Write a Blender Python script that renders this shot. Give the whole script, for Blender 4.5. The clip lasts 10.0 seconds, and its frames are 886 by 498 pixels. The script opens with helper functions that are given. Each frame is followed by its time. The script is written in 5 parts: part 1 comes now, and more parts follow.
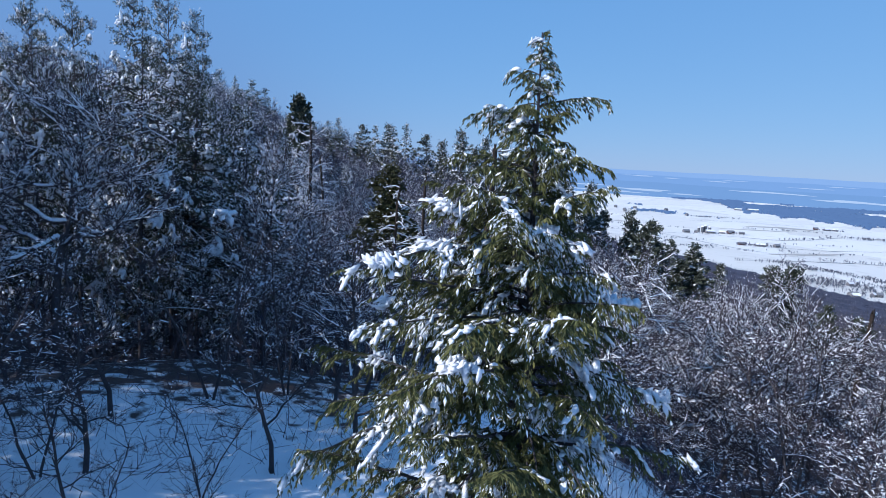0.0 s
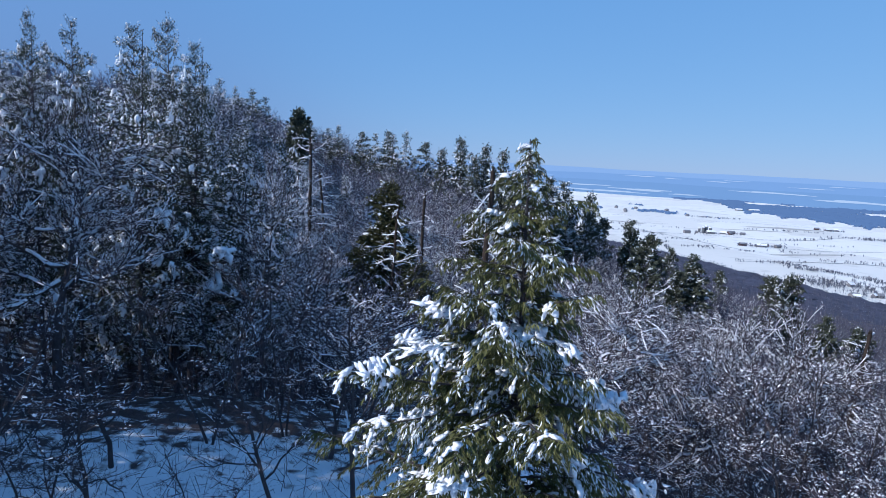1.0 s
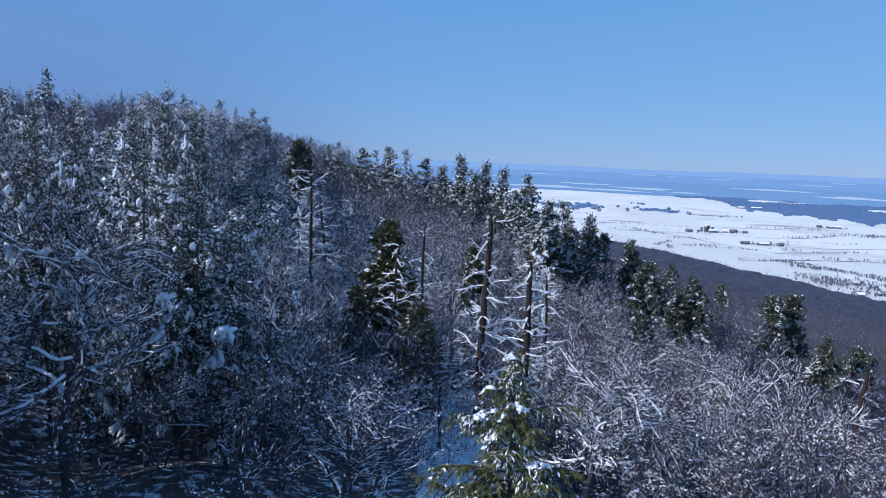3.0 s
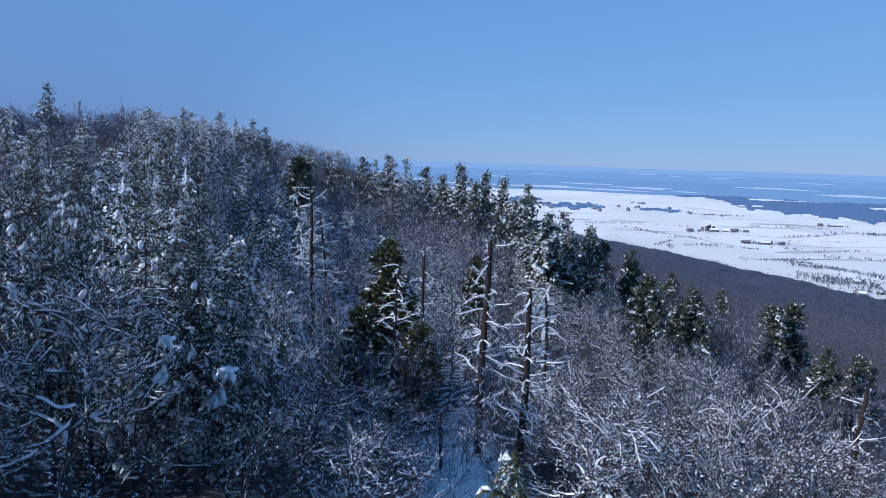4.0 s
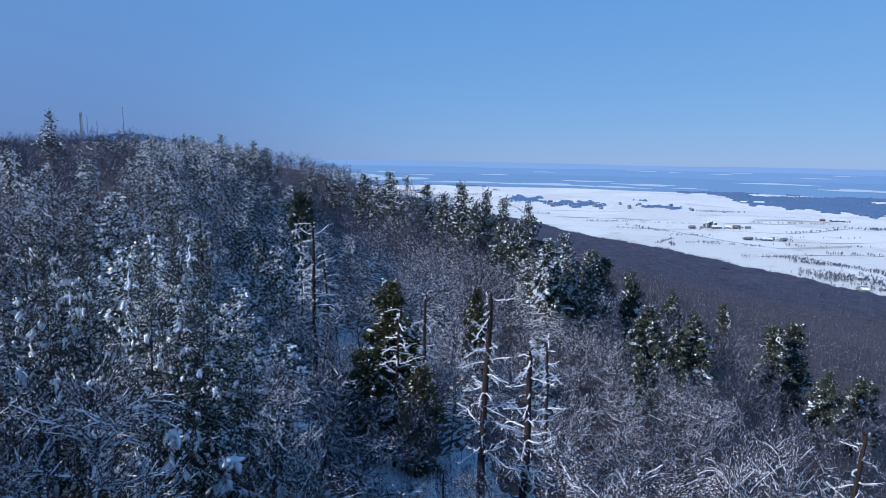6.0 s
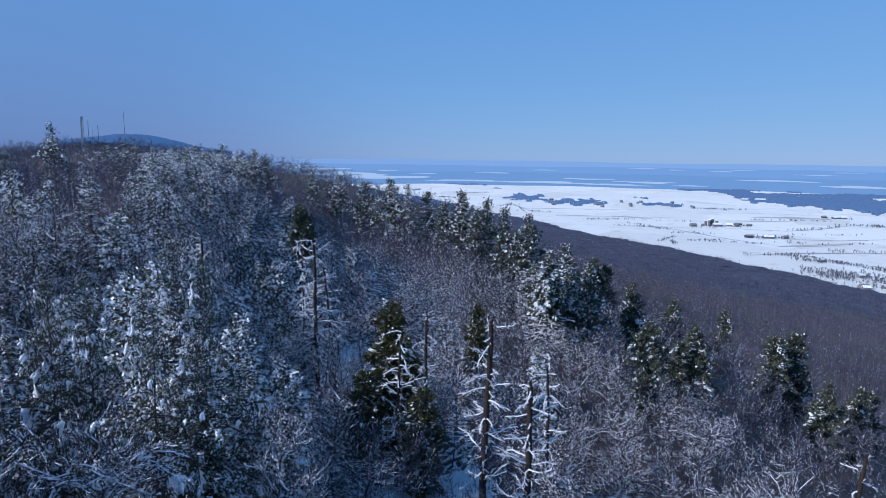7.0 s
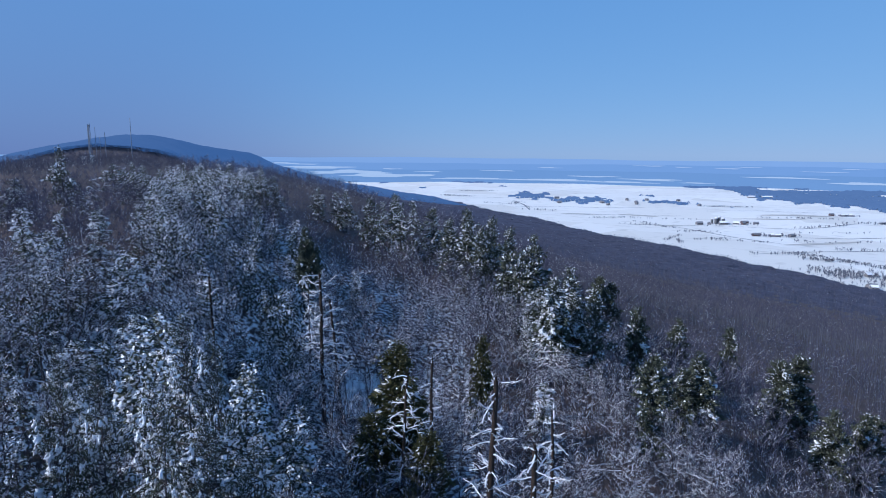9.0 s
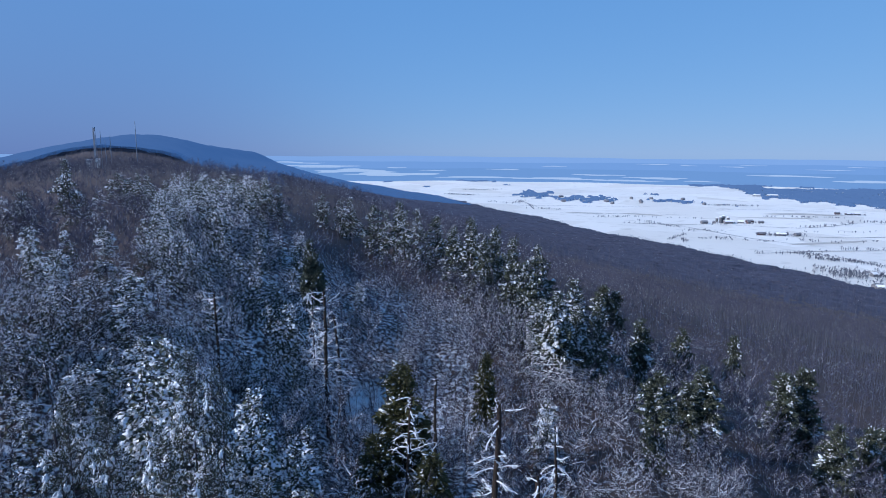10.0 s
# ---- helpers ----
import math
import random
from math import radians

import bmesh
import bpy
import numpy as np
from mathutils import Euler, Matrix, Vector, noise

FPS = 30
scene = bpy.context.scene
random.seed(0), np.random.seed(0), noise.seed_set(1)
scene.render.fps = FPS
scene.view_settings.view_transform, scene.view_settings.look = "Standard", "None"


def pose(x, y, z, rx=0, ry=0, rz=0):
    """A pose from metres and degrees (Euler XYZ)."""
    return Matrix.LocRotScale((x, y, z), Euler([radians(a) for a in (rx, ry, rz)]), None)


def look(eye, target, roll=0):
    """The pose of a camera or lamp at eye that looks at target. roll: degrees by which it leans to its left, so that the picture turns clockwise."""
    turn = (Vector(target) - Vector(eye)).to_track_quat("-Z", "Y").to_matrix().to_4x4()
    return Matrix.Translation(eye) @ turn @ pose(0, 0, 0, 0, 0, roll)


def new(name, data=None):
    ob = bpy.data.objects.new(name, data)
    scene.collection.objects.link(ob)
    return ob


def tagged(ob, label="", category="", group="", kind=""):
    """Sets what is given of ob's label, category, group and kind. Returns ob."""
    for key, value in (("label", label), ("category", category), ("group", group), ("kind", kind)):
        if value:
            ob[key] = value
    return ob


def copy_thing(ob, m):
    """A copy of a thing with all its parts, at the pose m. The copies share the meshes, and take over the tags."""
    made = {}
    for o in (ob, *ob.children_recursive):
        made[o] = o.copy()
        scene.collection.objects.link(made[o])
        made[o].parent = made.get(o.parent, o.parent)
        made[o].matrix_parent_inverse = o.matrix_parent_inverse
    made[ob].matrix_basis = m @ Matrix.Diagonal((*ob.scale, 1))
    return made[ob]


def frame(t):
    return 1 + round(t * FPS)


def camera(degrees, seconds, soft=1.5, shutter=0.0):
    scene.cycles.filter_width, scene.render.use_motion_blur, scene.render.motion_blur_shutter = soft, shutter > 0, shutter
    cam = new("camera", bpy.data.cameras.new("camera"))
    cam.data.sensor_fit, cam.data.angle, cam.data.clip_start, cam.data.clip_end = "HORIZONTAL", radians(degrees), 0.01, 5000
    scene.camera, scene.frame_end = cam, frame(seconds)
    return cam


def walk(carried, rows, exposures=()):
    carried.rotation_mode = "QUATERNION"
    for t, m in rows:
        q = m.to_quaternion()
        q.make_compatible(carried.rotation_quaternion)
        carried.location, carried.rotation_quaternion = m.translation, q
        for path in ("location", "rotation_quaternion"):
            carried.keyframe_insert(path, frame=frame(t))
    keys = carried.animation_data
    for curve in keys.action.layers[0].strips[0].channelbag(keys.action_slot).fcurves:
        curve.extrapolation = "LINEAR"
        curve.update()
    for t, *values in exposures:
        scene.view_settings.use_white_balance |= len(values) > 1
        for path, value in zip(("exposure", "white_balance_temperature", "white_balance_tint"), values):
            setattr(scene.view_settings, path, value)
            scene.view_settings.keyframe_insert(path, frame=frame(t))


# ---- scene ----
cam = camera(71.8, 10.0, 0.9)
METRES, EYE, TILT, LEAN, TURN = 24.0, 12.0, -8.5, -3.0, 0.0
ROWS = [
    (0.0, 0.0, 0.0, 0.0, 0.0, 0.0, 0.0),
    (0.5, 0.0036, -0.0061, 0.0393, 0.01, 0.03, 0.03),
    (1.0, 0.0079, -0.0121, 0.08, 0.07, 0.05, 0.11),
    (1.5, 0.0115, -0.0179, 0.1226, 0.11, 0.09, 0.24),
    (2.0, 0.0153, -0.0234, 0.1657, 0.16, 0.1, 0.47),
    (2.5, 0.0177, -0.0295, 0.2089, 0.22, 0.09, 0.61),
    (4.0, 0.0267, -0.047, 0.3381, 0.37, 0.19, 1.23),
    (4.5, 0.0288, -0.0546, 0.3861, 0.41, 0.2, 1.43),
    (5.0, 0.0318, -0.062, 0.4393, 0.45, 0.19, 1.56),
    (5.5, 0.0346, -0.068, 0.4939, 0.49, 0.15, 1.75),
    (7.0, 0.0444, -0.0833, 0.6555, 0.66, -0.09, 2.2),
    (7.5, 0.0477, -0.0895, 0.7098, 0.72, -0.12, 2.33),
    (8.0, 0.0502, -0.095, 0.7654, 0.8, -0.19, 2.39),
    (8.5, 0.0525, -0.0999, 0.8213, 0.97, -0.24, 2.39),
    (9.0, 0.0557, -0.1049, 0.8782, 1.17, -0.31, 2.37),
    (9.5, 0.0596, -0.1106, 0.9352, 1.36, -0.38, 2.36),
    (10.0, 0.063, -0.1156, 0.9909, 1.55, -0.44, 2.42),
]
walk(cam, [(t, pose(0, 0, EYE, TILT, LEAN, TURN) @ pose(METRES * x, METRES * y, METRES * z, 90 + pitch, roll, yaw)) for t, x, y, z, yaw, pitch, roll in ROWS],
     [(0.0, 0.19, 5200, 11), (2.5, 0.11, 5110, 12), (5.0, 0.03, 5060, 12), (10.0, 0.0, 5010, 12)])

# ---- light ----
SUN_AZ, SUN_EL = -112.0, 31.0     # degrees from straight ahead (left is minus), degrees up
world = bpy.data.worlds.new("winter_sky")
scene.world = world
world.use_nodes = True
nt = world.node_tree
sky = nt.nodes.new("ShaderNodeTexSky")
sky.sky_type = 'NISHITA'
sky.sun_disc = False
sky.sun_elevation = radians(SUN_EL)
sky.sun_rotation = radians(SUN_AZ)
sky.altitude = 400
sky.air_density, sky.dust_density, sky.ozone_density = 0.8, 0.0, 4.0
split, merge = nt.nodes.new("ShaderNodeSeparateColor"), nt.nodes.new("ShaderNodeCombineColor")
nt.links.new(sky.outputs[0], split.inputs[0])
for i, (power, gain) in enumerate(((0.42, 0.725), (0.29, 1.16), (0.16, 1.88))):   # a clear, even winter blue
    p, g = nt.nodes.new("ShaderNodeMath"), nt.nodes.new("ShaderNodeMath")
    p.operation, g.operation = 'POWER', 'MULTIPLY'
    p.inputs[1].default_value, g.inputs[1].default_value = power, gain
    nt.links.new(split.outputs[i], p.inputs[0])
    nt.links.new(p.outputs[0], g.inputs[0])
    nt.links.new(g.outputs[0], merge.inputs[i])
nt.nodes["Background"].inputs["Strength"].default_value = 0.22
nt.links.new(merge.outputs[0], nt.nodes["Background"].inputs["Color"])
sun = new("sun", bpy.data.lights.new("sun", "SUN"))
sun.data.energy, sun.data.angle, sun.data.color = 4.6, radians(0.6), (1.0, 0.87, 0.70)
sun_dir = Vector((math.sin(radians(SUN_AZ)) * math.cos(radians(SUN_EL)), math.cos(radians(SUN_AZ)) * math.cos(radians(SUN_EL)), math.sin(radians(SUN_EL))))
sun.matrix_world = look(sun_dir * 100, (0, 0, 0))


# ---- materials ----
def material(name, low, high, rough=0.8, scale=4.0, bump=0.3, fine=30.0, island=0.0, spec=0.2):
    """A surface that wanders between two colours at two scales, with a fine relief."""
    m = bpy.data.materials.new(name)
    m.use_nodes = True
    t = m.node_tree
    b = t.nodes["Principled BSDF"]
    b.inputs["Roughness"].default_value = rough
    b.inputs["Specular IOR Level"].default_value = spec
    pos = t.nodes.new("ShaderNodeNewGeometry")
    n1, n2 = t.nodes.new("ShaderNodeTexNoise"), t.nodes.new("ShaderNodeTexNoise")
    for n, s in ((n1, scale), (n2, fine)):
        n.inputs["Scale"].default_value = s
        n.inputs["Detail"].default_value = 4
        t.links.new(pos.outputs["Position"], n.inputs["Vector"])
    mix = t.nodes.new("ShaderNodeMath")
    mix.operation = 'MULTIPLY_ADD'
    t.links.new(n1.outputs["Fac"], mix.inputs[0])
    mix.inputs[1].default_value = 1.2
    half = t.nodes.new("ShaderNodeMath")
    half.operation = 'MULTIPLY_ADD'
    t.links.new(n2.outputs["Fac"], half.inputs[0])
    half.inputs[1].default_value, half.inputs[2].default_value = 0.8, -0.5
    t.links.new(half.outputs[0], mix.inputs[2])
    fac = mix.outputs[0]
    if island:
        add = t.nodes.new("ShaderNodeMath")
        add.operation = 'MULTIPLY_ADD'
        t.links.new(pos.outputs["Random Per Island"], add.inputs[0])
        add.inputs[1].default_value = island
        t.links.new(fac, add.inputs[2])
        sub = t.nodes.new("ShaderNodeMath")
        sub.operation = 'SUBTRACT'
        t.links.new(add.outputs[0], sub.inputs[0])
        sub.inputs[1].default_value = island / 2
        fac = sub.outputs[0]
    ramp = t.nodes.new("ShaderNodeMix")
    ramp.data_type = 'RGBA'
    ramp.inputs[6].default_value, ramp.inputs[7].default_value = (*low, 1), (*high, 1)
    t.links.new(fac, ramp.inputs[0])
    t.links.new(ramp.outputs[2], b.inputs["Base Color"])
    if bump:
        bp = t.nodes.new("ShaderNodeBump")
        bp.inputs["Strength"].default_value, bp.inputs["Distance"].default_value = bump, 0.05
        t.links.new(n2.outputs["Fac"], bp.inputs["Height"])
        t.links.new(bp.outputs[0], b.inputs["Normal"])
    return m


SNOW = material("snow", (0.76, 0.77, 0.83), (0.89, 0.89, 0.92), 0.7, 2.0, 0.5, 14.0)
# bark, twig and pine darks lifted towards blue: air-light put into colour
BARK = material("bark", (0.040, 0.038, 0.045), (0.095, 0.082, 0.085), 0.9, 3.0, 0.8, 40.0)
SNAG = material("weathered_bark", (0.014, 0.011, 0.011), (0.068, 0.050, 0.040), 0.9, 2.5, 0.9, 30.0)
TWIG = material("twig", (0.040, 0.036, 0.048), (0.095, 0.076, 0.090), 0.85, 1.5, 0.0, 8.0, 0.5)
HEMLOCK = material("hemlock_needles", (0.036, 0.042, 0.018), (0.160, 0.156, 0.052), 0.6, 1.2, 0.0, 6.0, 0.6)
PINE = material("pine_needles", (0.040, 0.047, 0.042), (0.100, 0.108, 0.070), 0.6, 1.0, 0.0, 6.0, 0.6)
OLIVE = material("olive_needles", (0.024, 0.027, 0.014), (0.100, 0.094, 0.036), 0.6, 1.0, 0.0, 6.0, 0.6)
STEM = material("grey_stems", (0.06, 0.058, 0.072), (0.22, 0.215, 0.245), 0.9, 0.05, 0.0, 0.5, 0.6)
# bluish base: aerial haze is put into the twig colour
HAZETWIG = material("hazed_twigs", (0.030, 0.031, 0.052), (0.116, 0.115, 0.170), 0.9, 0.02, 0.0, 0.3, 0.6)


# ---- mesh helpers ----
def mesh_from(name, verts, faces, mat, smooth=False):
    """A mesh from an array of points and arrays of triangles or quads."""
    me = bpy.data.meshes.new(name)
    verts = np.asarray(verts, dtype=np.float32).reshape(-1, 3)
    faces = [np.asarray(f, dtype=np.int32) for f in faces if len(f)]
    me.vertices.add(len(verts))
    me.vertices.foreach_set("co", verts.ravel())
    flat = np.concatenate([f.ravel() for f in faces])
    sizes = np.concatenate([np.full(len(f), f.shape[1], dtype=np.int32) for f in faces])
    starts = np.concatenate([[0], np.cumsum(sizes)[:-1]]).astype(np.int32)
    me.loops.add(len(flat))
    me.loops.foreach_set("vertex_index", flat)
    me.polygons.add(len(sizes))
    me.polygons.foreach_set("loop_start", starts)
    me.polygons.foreach_set("loop_total", sizes)
    me.polygons.foreach_set("use_smooth", np.full(len(sizes), smooth, dtype=bool))
    me.materials.append(mat)
    me.update(calc_edges=True)
    return me


def part(name, me, parent, label="", kind=""):
    ob = new(name, me)
    ob.parent = parent
    return tagged(ob, label, kind=kind)


def unit(v):
    return v / np.maximum(np.linalg.norm(v, axis=-1, keepdims=True), 1e-9)


def sideways(d):
    """Two directions square to each of d."""
    ref = np.where(np.abs(d[:, 2:3]) > 0.9, [[1.0, 0, 0]], [[0, 0, 1.0]])
    a = unit(np.cross(d, ref))
    return a, np.cross(d, a)


def tubes(p0, p1, r0, r1, sides=4):
    """Open tapered prisms."""
    p0, p1 = np.asarray(p0, float).reshape(-1, 3), np.asarray(p1, float).reshape(-1, 3)
    n = len(p0)
    r0, r1 = np.broadcast_to(r0, n), np.broadcast_to(r1, n)
    a, b = sideways(unit(p1 - p0))
    ang = np.arange(sides) * 2 * np.pi / sides
    ring = a[:, None] * np.cos(ang)[None, :, None] + b[:, None] * np.sin(ang)[None, :, None]
    v = np.concatenate([p0[:, None] + ring * r0[:, None, None], p1[:, None] + ring * r1[:, None, None]], axis=1)
    i = np.arange(sides)
    j = (i + 1) % sides
    f = np.stack([i, j, j + sides, i + sides], axis=1)
    return v.reshape(-1, 3), (f[None] + (np.arange(n) * 2 * sides)[:, None, None]).reshape(-1, 4)


def pipe(segs, sides=6):
    """One unbroken tapering tube along a chain of segments."""
    p = np.array([segs[0][0]] + [c[1] for c in segs], float)
    r = np.array([segs[0][2]] + [c[3] for c in segs], float)
    d = unit(np.gradient(p, axis=0))
    a = unit(np.cross(d, [[0.31, 0.57, 0.05]] if abs(d[0][2]) > 0.8 else [[0.05, 0.02, 1.0]]))
    b = np.cross(d, a)
    ang = np.arange(sides) * 2 * np.pi / sides
    v = p[:, None] + (a[:, None] * np.cos(ang)[None, :, None] + b[:, None] * np.sin(ang)[None, :, None]) * r[:, None, None]
    i = np.arange(sides)
    j = (i + 1) % sides
    f = np.stack([i, j, j + sides, i + sides], axis=1)
    return v.reshape(-1, 3), (f[None] + (np.arange(len(segs)) * sides)[:, None, None]).reshape(-1, 4)


def spikes(p0, p1, r, sides=3):
    """Three-sided points, for twigs."""
    p0, p1 = np.asarray(p0, float).reshape(-1, 3), np.asarray(p1, float).reshape(-1, 3)
    n = len(p0)
    r = np.broadcast_to(r, n)
    a, b = sideways(unit(p1 - p0))
    ang = np.arange(sides) * 2 * np.pi / sides
    ring = a[:, None] * np.cos(ang)[None, :, None] + b[:, None] * np.sin(ang)[None, :, None]
    v = np.concatenate([p0[:, None] + ring * r[:, None, None], p1[:, None]], axis=1)
    i = np.arange(sides)
    f = np.stack([i, (i + 1) % sides, np.full(sides, sides)], axis=1)
    return v.reshape(-1, 3), (f[None] + (np.arange(n) * (sides + 1))[:, None, None]).reshape(-1, 3)


def blades(p0, p1, w, rng):
    """Single slivers, for the finest twigs of trees far off."""
    d = unit(p1 - p0)
    a, b = sideways(d)
    turn = rng.uniform(0, 2 * np.pi, len(p0))[:, None]
    side = (a * np.cos(turn) + b * np.sin(turn)) * np.broadcast_to(w, len(p0))[:, None]
    return np.stack([p0 - side, p0 + side, p1], axis=1).reshape(-1, 3), np.arange(len(p0) * 3).reshape(-1, 3)


def sprays(p, d, length, width, fold=0.35, rng=None):
    """Small folded leaves of needles: four corners each."""
    n = len(p)
    d = unit(d)
    a, b = sideways(d)
    turn = rng.uniform(0, 2 * np.pi, n)[:, None]
    s, u = a * np.cos(turn) + b * np.sin(turn), b * np.cos(turn) - a * np.sin(turn)
    length, width = np.broadcast_to(length, n)[:, None], np.broadcast_to(width, n)[:, None]
    mid = p + d * length * 0.45
    v = np.stack([p, mid + s * width + u * width * fold, p + d * length, mid - s * width + u * width * fold], axis=1)
    k = np.arange(n)[:, None] * 4
    return v.reshape(-1, 3), np.concatenate([k + [[0, 1, 2]], k + [[0, 2, 3]]])


def ball_template(level):
    bm = bmesh.new()
    bmesh.ops.create_icosphere(bm, subdivisions=level, radius=1.0)
    bm.verts.ensure_lookup_table()
    v = np.array([w.co[:] for w in bm.verts])
    f = np.array([[w.index for w in g.verts] for g in bm.faces])
    bm.free()
    return v, f


BALLS = {k: ball_template(k) for k in (1, 2, 3)}
OCTA = (np.array([[1, 0, 0], [0, 1, 0], [-1, 0, 0], [0, -1, 0], [0, 0, 1], [0, 0, -0.6]], float),
        np.array([[0, 1, 4], [1, 2, 4], [2, 3, 4], [3, 0, 4], [1, 0, 5], [2, 1, 5], [3, 2, 5], [0, 3, 5]]))


def lumps(p, along, size, flat, level, rng, rough=0.25):
    """Heaps of snow: uneven rounded lumps lying along a direction. size: half length, half width, half height."""
    tv, tf = OCTA if level == 0 else BALLS[level]
    n = len(p)
    along = unit(along)
    a, _ = sideways(along)
    up = np.cross(a, along)
    up = np.where(up[:, 2:3] < 0, -up, up)
    size = np.asarray(size, float).reshape(-1, 3) * np.ones((n, 1))
    ph = rng.uniform(0, 6.28, (n, 1, 3))
    t = tv[None] * np.ones((n, 1, 1))
    wob = 1 + rough * np.sin(3.1 * t[:, :, [1, 2, 0]] + ph).sum(-1, keepdims=True) * 0.6 + rough * 0.7 * np.sin(6.3 * t[:, :, [2, 0, 1]] + 2 * ph).sum(-1, keepdims=True) * 0.5
    t = t * wob
    t[:, :, 2] = np.where(t[:, :, 2] < 0, t[:, :, 2] * flat, t[:, :, 2])
    v = p[:, None] + along[:, None] * (t[:, :, 0:1] * size[:, None, 0:1]) + a[:, None] * (t[:, :, 1:2] * size[:, None, 1:2]) + up[:, None] * (t[:, :, 2:3] * size[:, None, 2:3])
    return v.reshape(-1, 3), (tf[None] + (np.arange(n) * len(tv))[:, None, None]).reshape(-1, 3)


def joined(*pieces):
    """Joins (points, faces) pairs into one points array and a list of face arrays."""
    vs, fs, at = [], [], 0
    for v, f in pieces:
        if len(v):
            vs.append(v)
            fs.append(np.asarray(f) + at)
            at += len(v)
    return np.concatenate(vs), fs


# ---- ground ----
AX, AC, AS = -70.0, math.cos(radians(17)), math.sin(radians(17))
PLAIN = -188.0


def foot_of(s):
    """Where the wooded mountain meets the plain, along its axis."""
    return np.interp(s, [-1000, 500, 880, 1510, 1944, 2900, 3635, 4594], [1050, 1050, 1020, 970, 930, 890, 770, 560])


def terrain(x, y):
    """Height of the land: a wooded ridge that runs ahead and to the left, and a plain below it."""
    x, y = np.asarray(x, float), np.asarray(y, float)
    u, s = (x - AX) * AC + y * AS, -(x - AX) * AS + y * AC
    uc = np.interp(s, [-500, 0, 235, 1000, 2500, 3000, 3600, 4500], [40, 30, 20, -185, -325, -270, -50, 230])
    crest = np.interp(s, [-1500, -500, -100, 0, 60, 120, 235, 300, 400, 500, 800, 1000, 1250, 1700, 2200, 2600, 3100, 3600, 4400], [-100, -10, 2, 5, 11, 18, 26, 25, 27, 13, 22, 43, 18, 50, 66, 67, 50, 24, -105])
    d = (u - uc) * 926 / (foot_of(s) - uc)
    f = np.where(d > 0, np.interp(d, [0, 42, 80, 120, 140, 180, 400, 650, 800, 926], [1, .985, .943, .86, .81, .724, .43, .167, .06, 0]),
                 np.interp(-d, [0, 40, 100, 250, 600, 1000], [1, .985, .93, .75, .3, 0]))
    z = PLAIN + (crest - PLAIN) * f + 26 * np.exp(-((u + 600) / 220) ** 2 / 2 - ((s - 2350) / 420) ** 2 / 2)
    z = z - 30 * np.clip((-u - 150) / 200, 0, 1) * np.exp(-((s - 950) / 330) ** 2)
    z = z + f * (0.5 * np.sin(x * 0.31 + 1.3 * np.sin(y * 0.17)) + 0.5 * np.sin(y * 0.27 + 1.1 * np.sin(x * 0.21)) + 1.6 * np.sin(x * 0.043 + 1) * np.sin(y * 0.037))
    z = z - 5.5 * np.clip((x - 1.5) / 13, 0, 1) ** 1.3 * np.exp(-((y - 30) / 34) ** 2)
    z = z - 7 * np.clip((y - 22) / 30, 0, 1) * np.clip((x + 48) / 22, 0, 1) * np.clip((280 - y) / 110, 0, 1)
    z = z - 10 * np.exp(-((x + 12) / 16) ** 2 / 2 - ((y - 82) / 32) ** 2 / 2)
    return z + (1 - f) * (3.0 * np.sin(x * 0.006 + y * 0.003) + 2.5 * np.sin(y * 0.007 - x * 0.002) - 1)


def wooded(x, y):
    """1 on the wooded mountain, 0 on the open plain."""
    x, y = np.asarray(x, float), np.asarray(y, float)
    u, s = (x - AX) * AC + y * AS, -(x - AX) * AS + y * AC
    edge = foot_of(s) + 14 * np.sin(s * 0.011) + 8 * np.sin(s * 0.037 + 1)
    return np.where((u < edge) & (u > -1100), 1.0, 0.0)


def clearing(x, y):
    """Open snow round the dead stems and in the hollow."""
    return (np.hypot((x + 15) / 3, (y - 100) / 8) < 1) | ((y > 17) & (y < 58) & (x > -0.02 * y) & (x < 0.155 * y)) | (np.hypot((x - 1.5) / 5, (y - 58) / 11) < 1) | (np.hypot((x + 5.2) / 3.4, (y - 65) / 8) < 1)


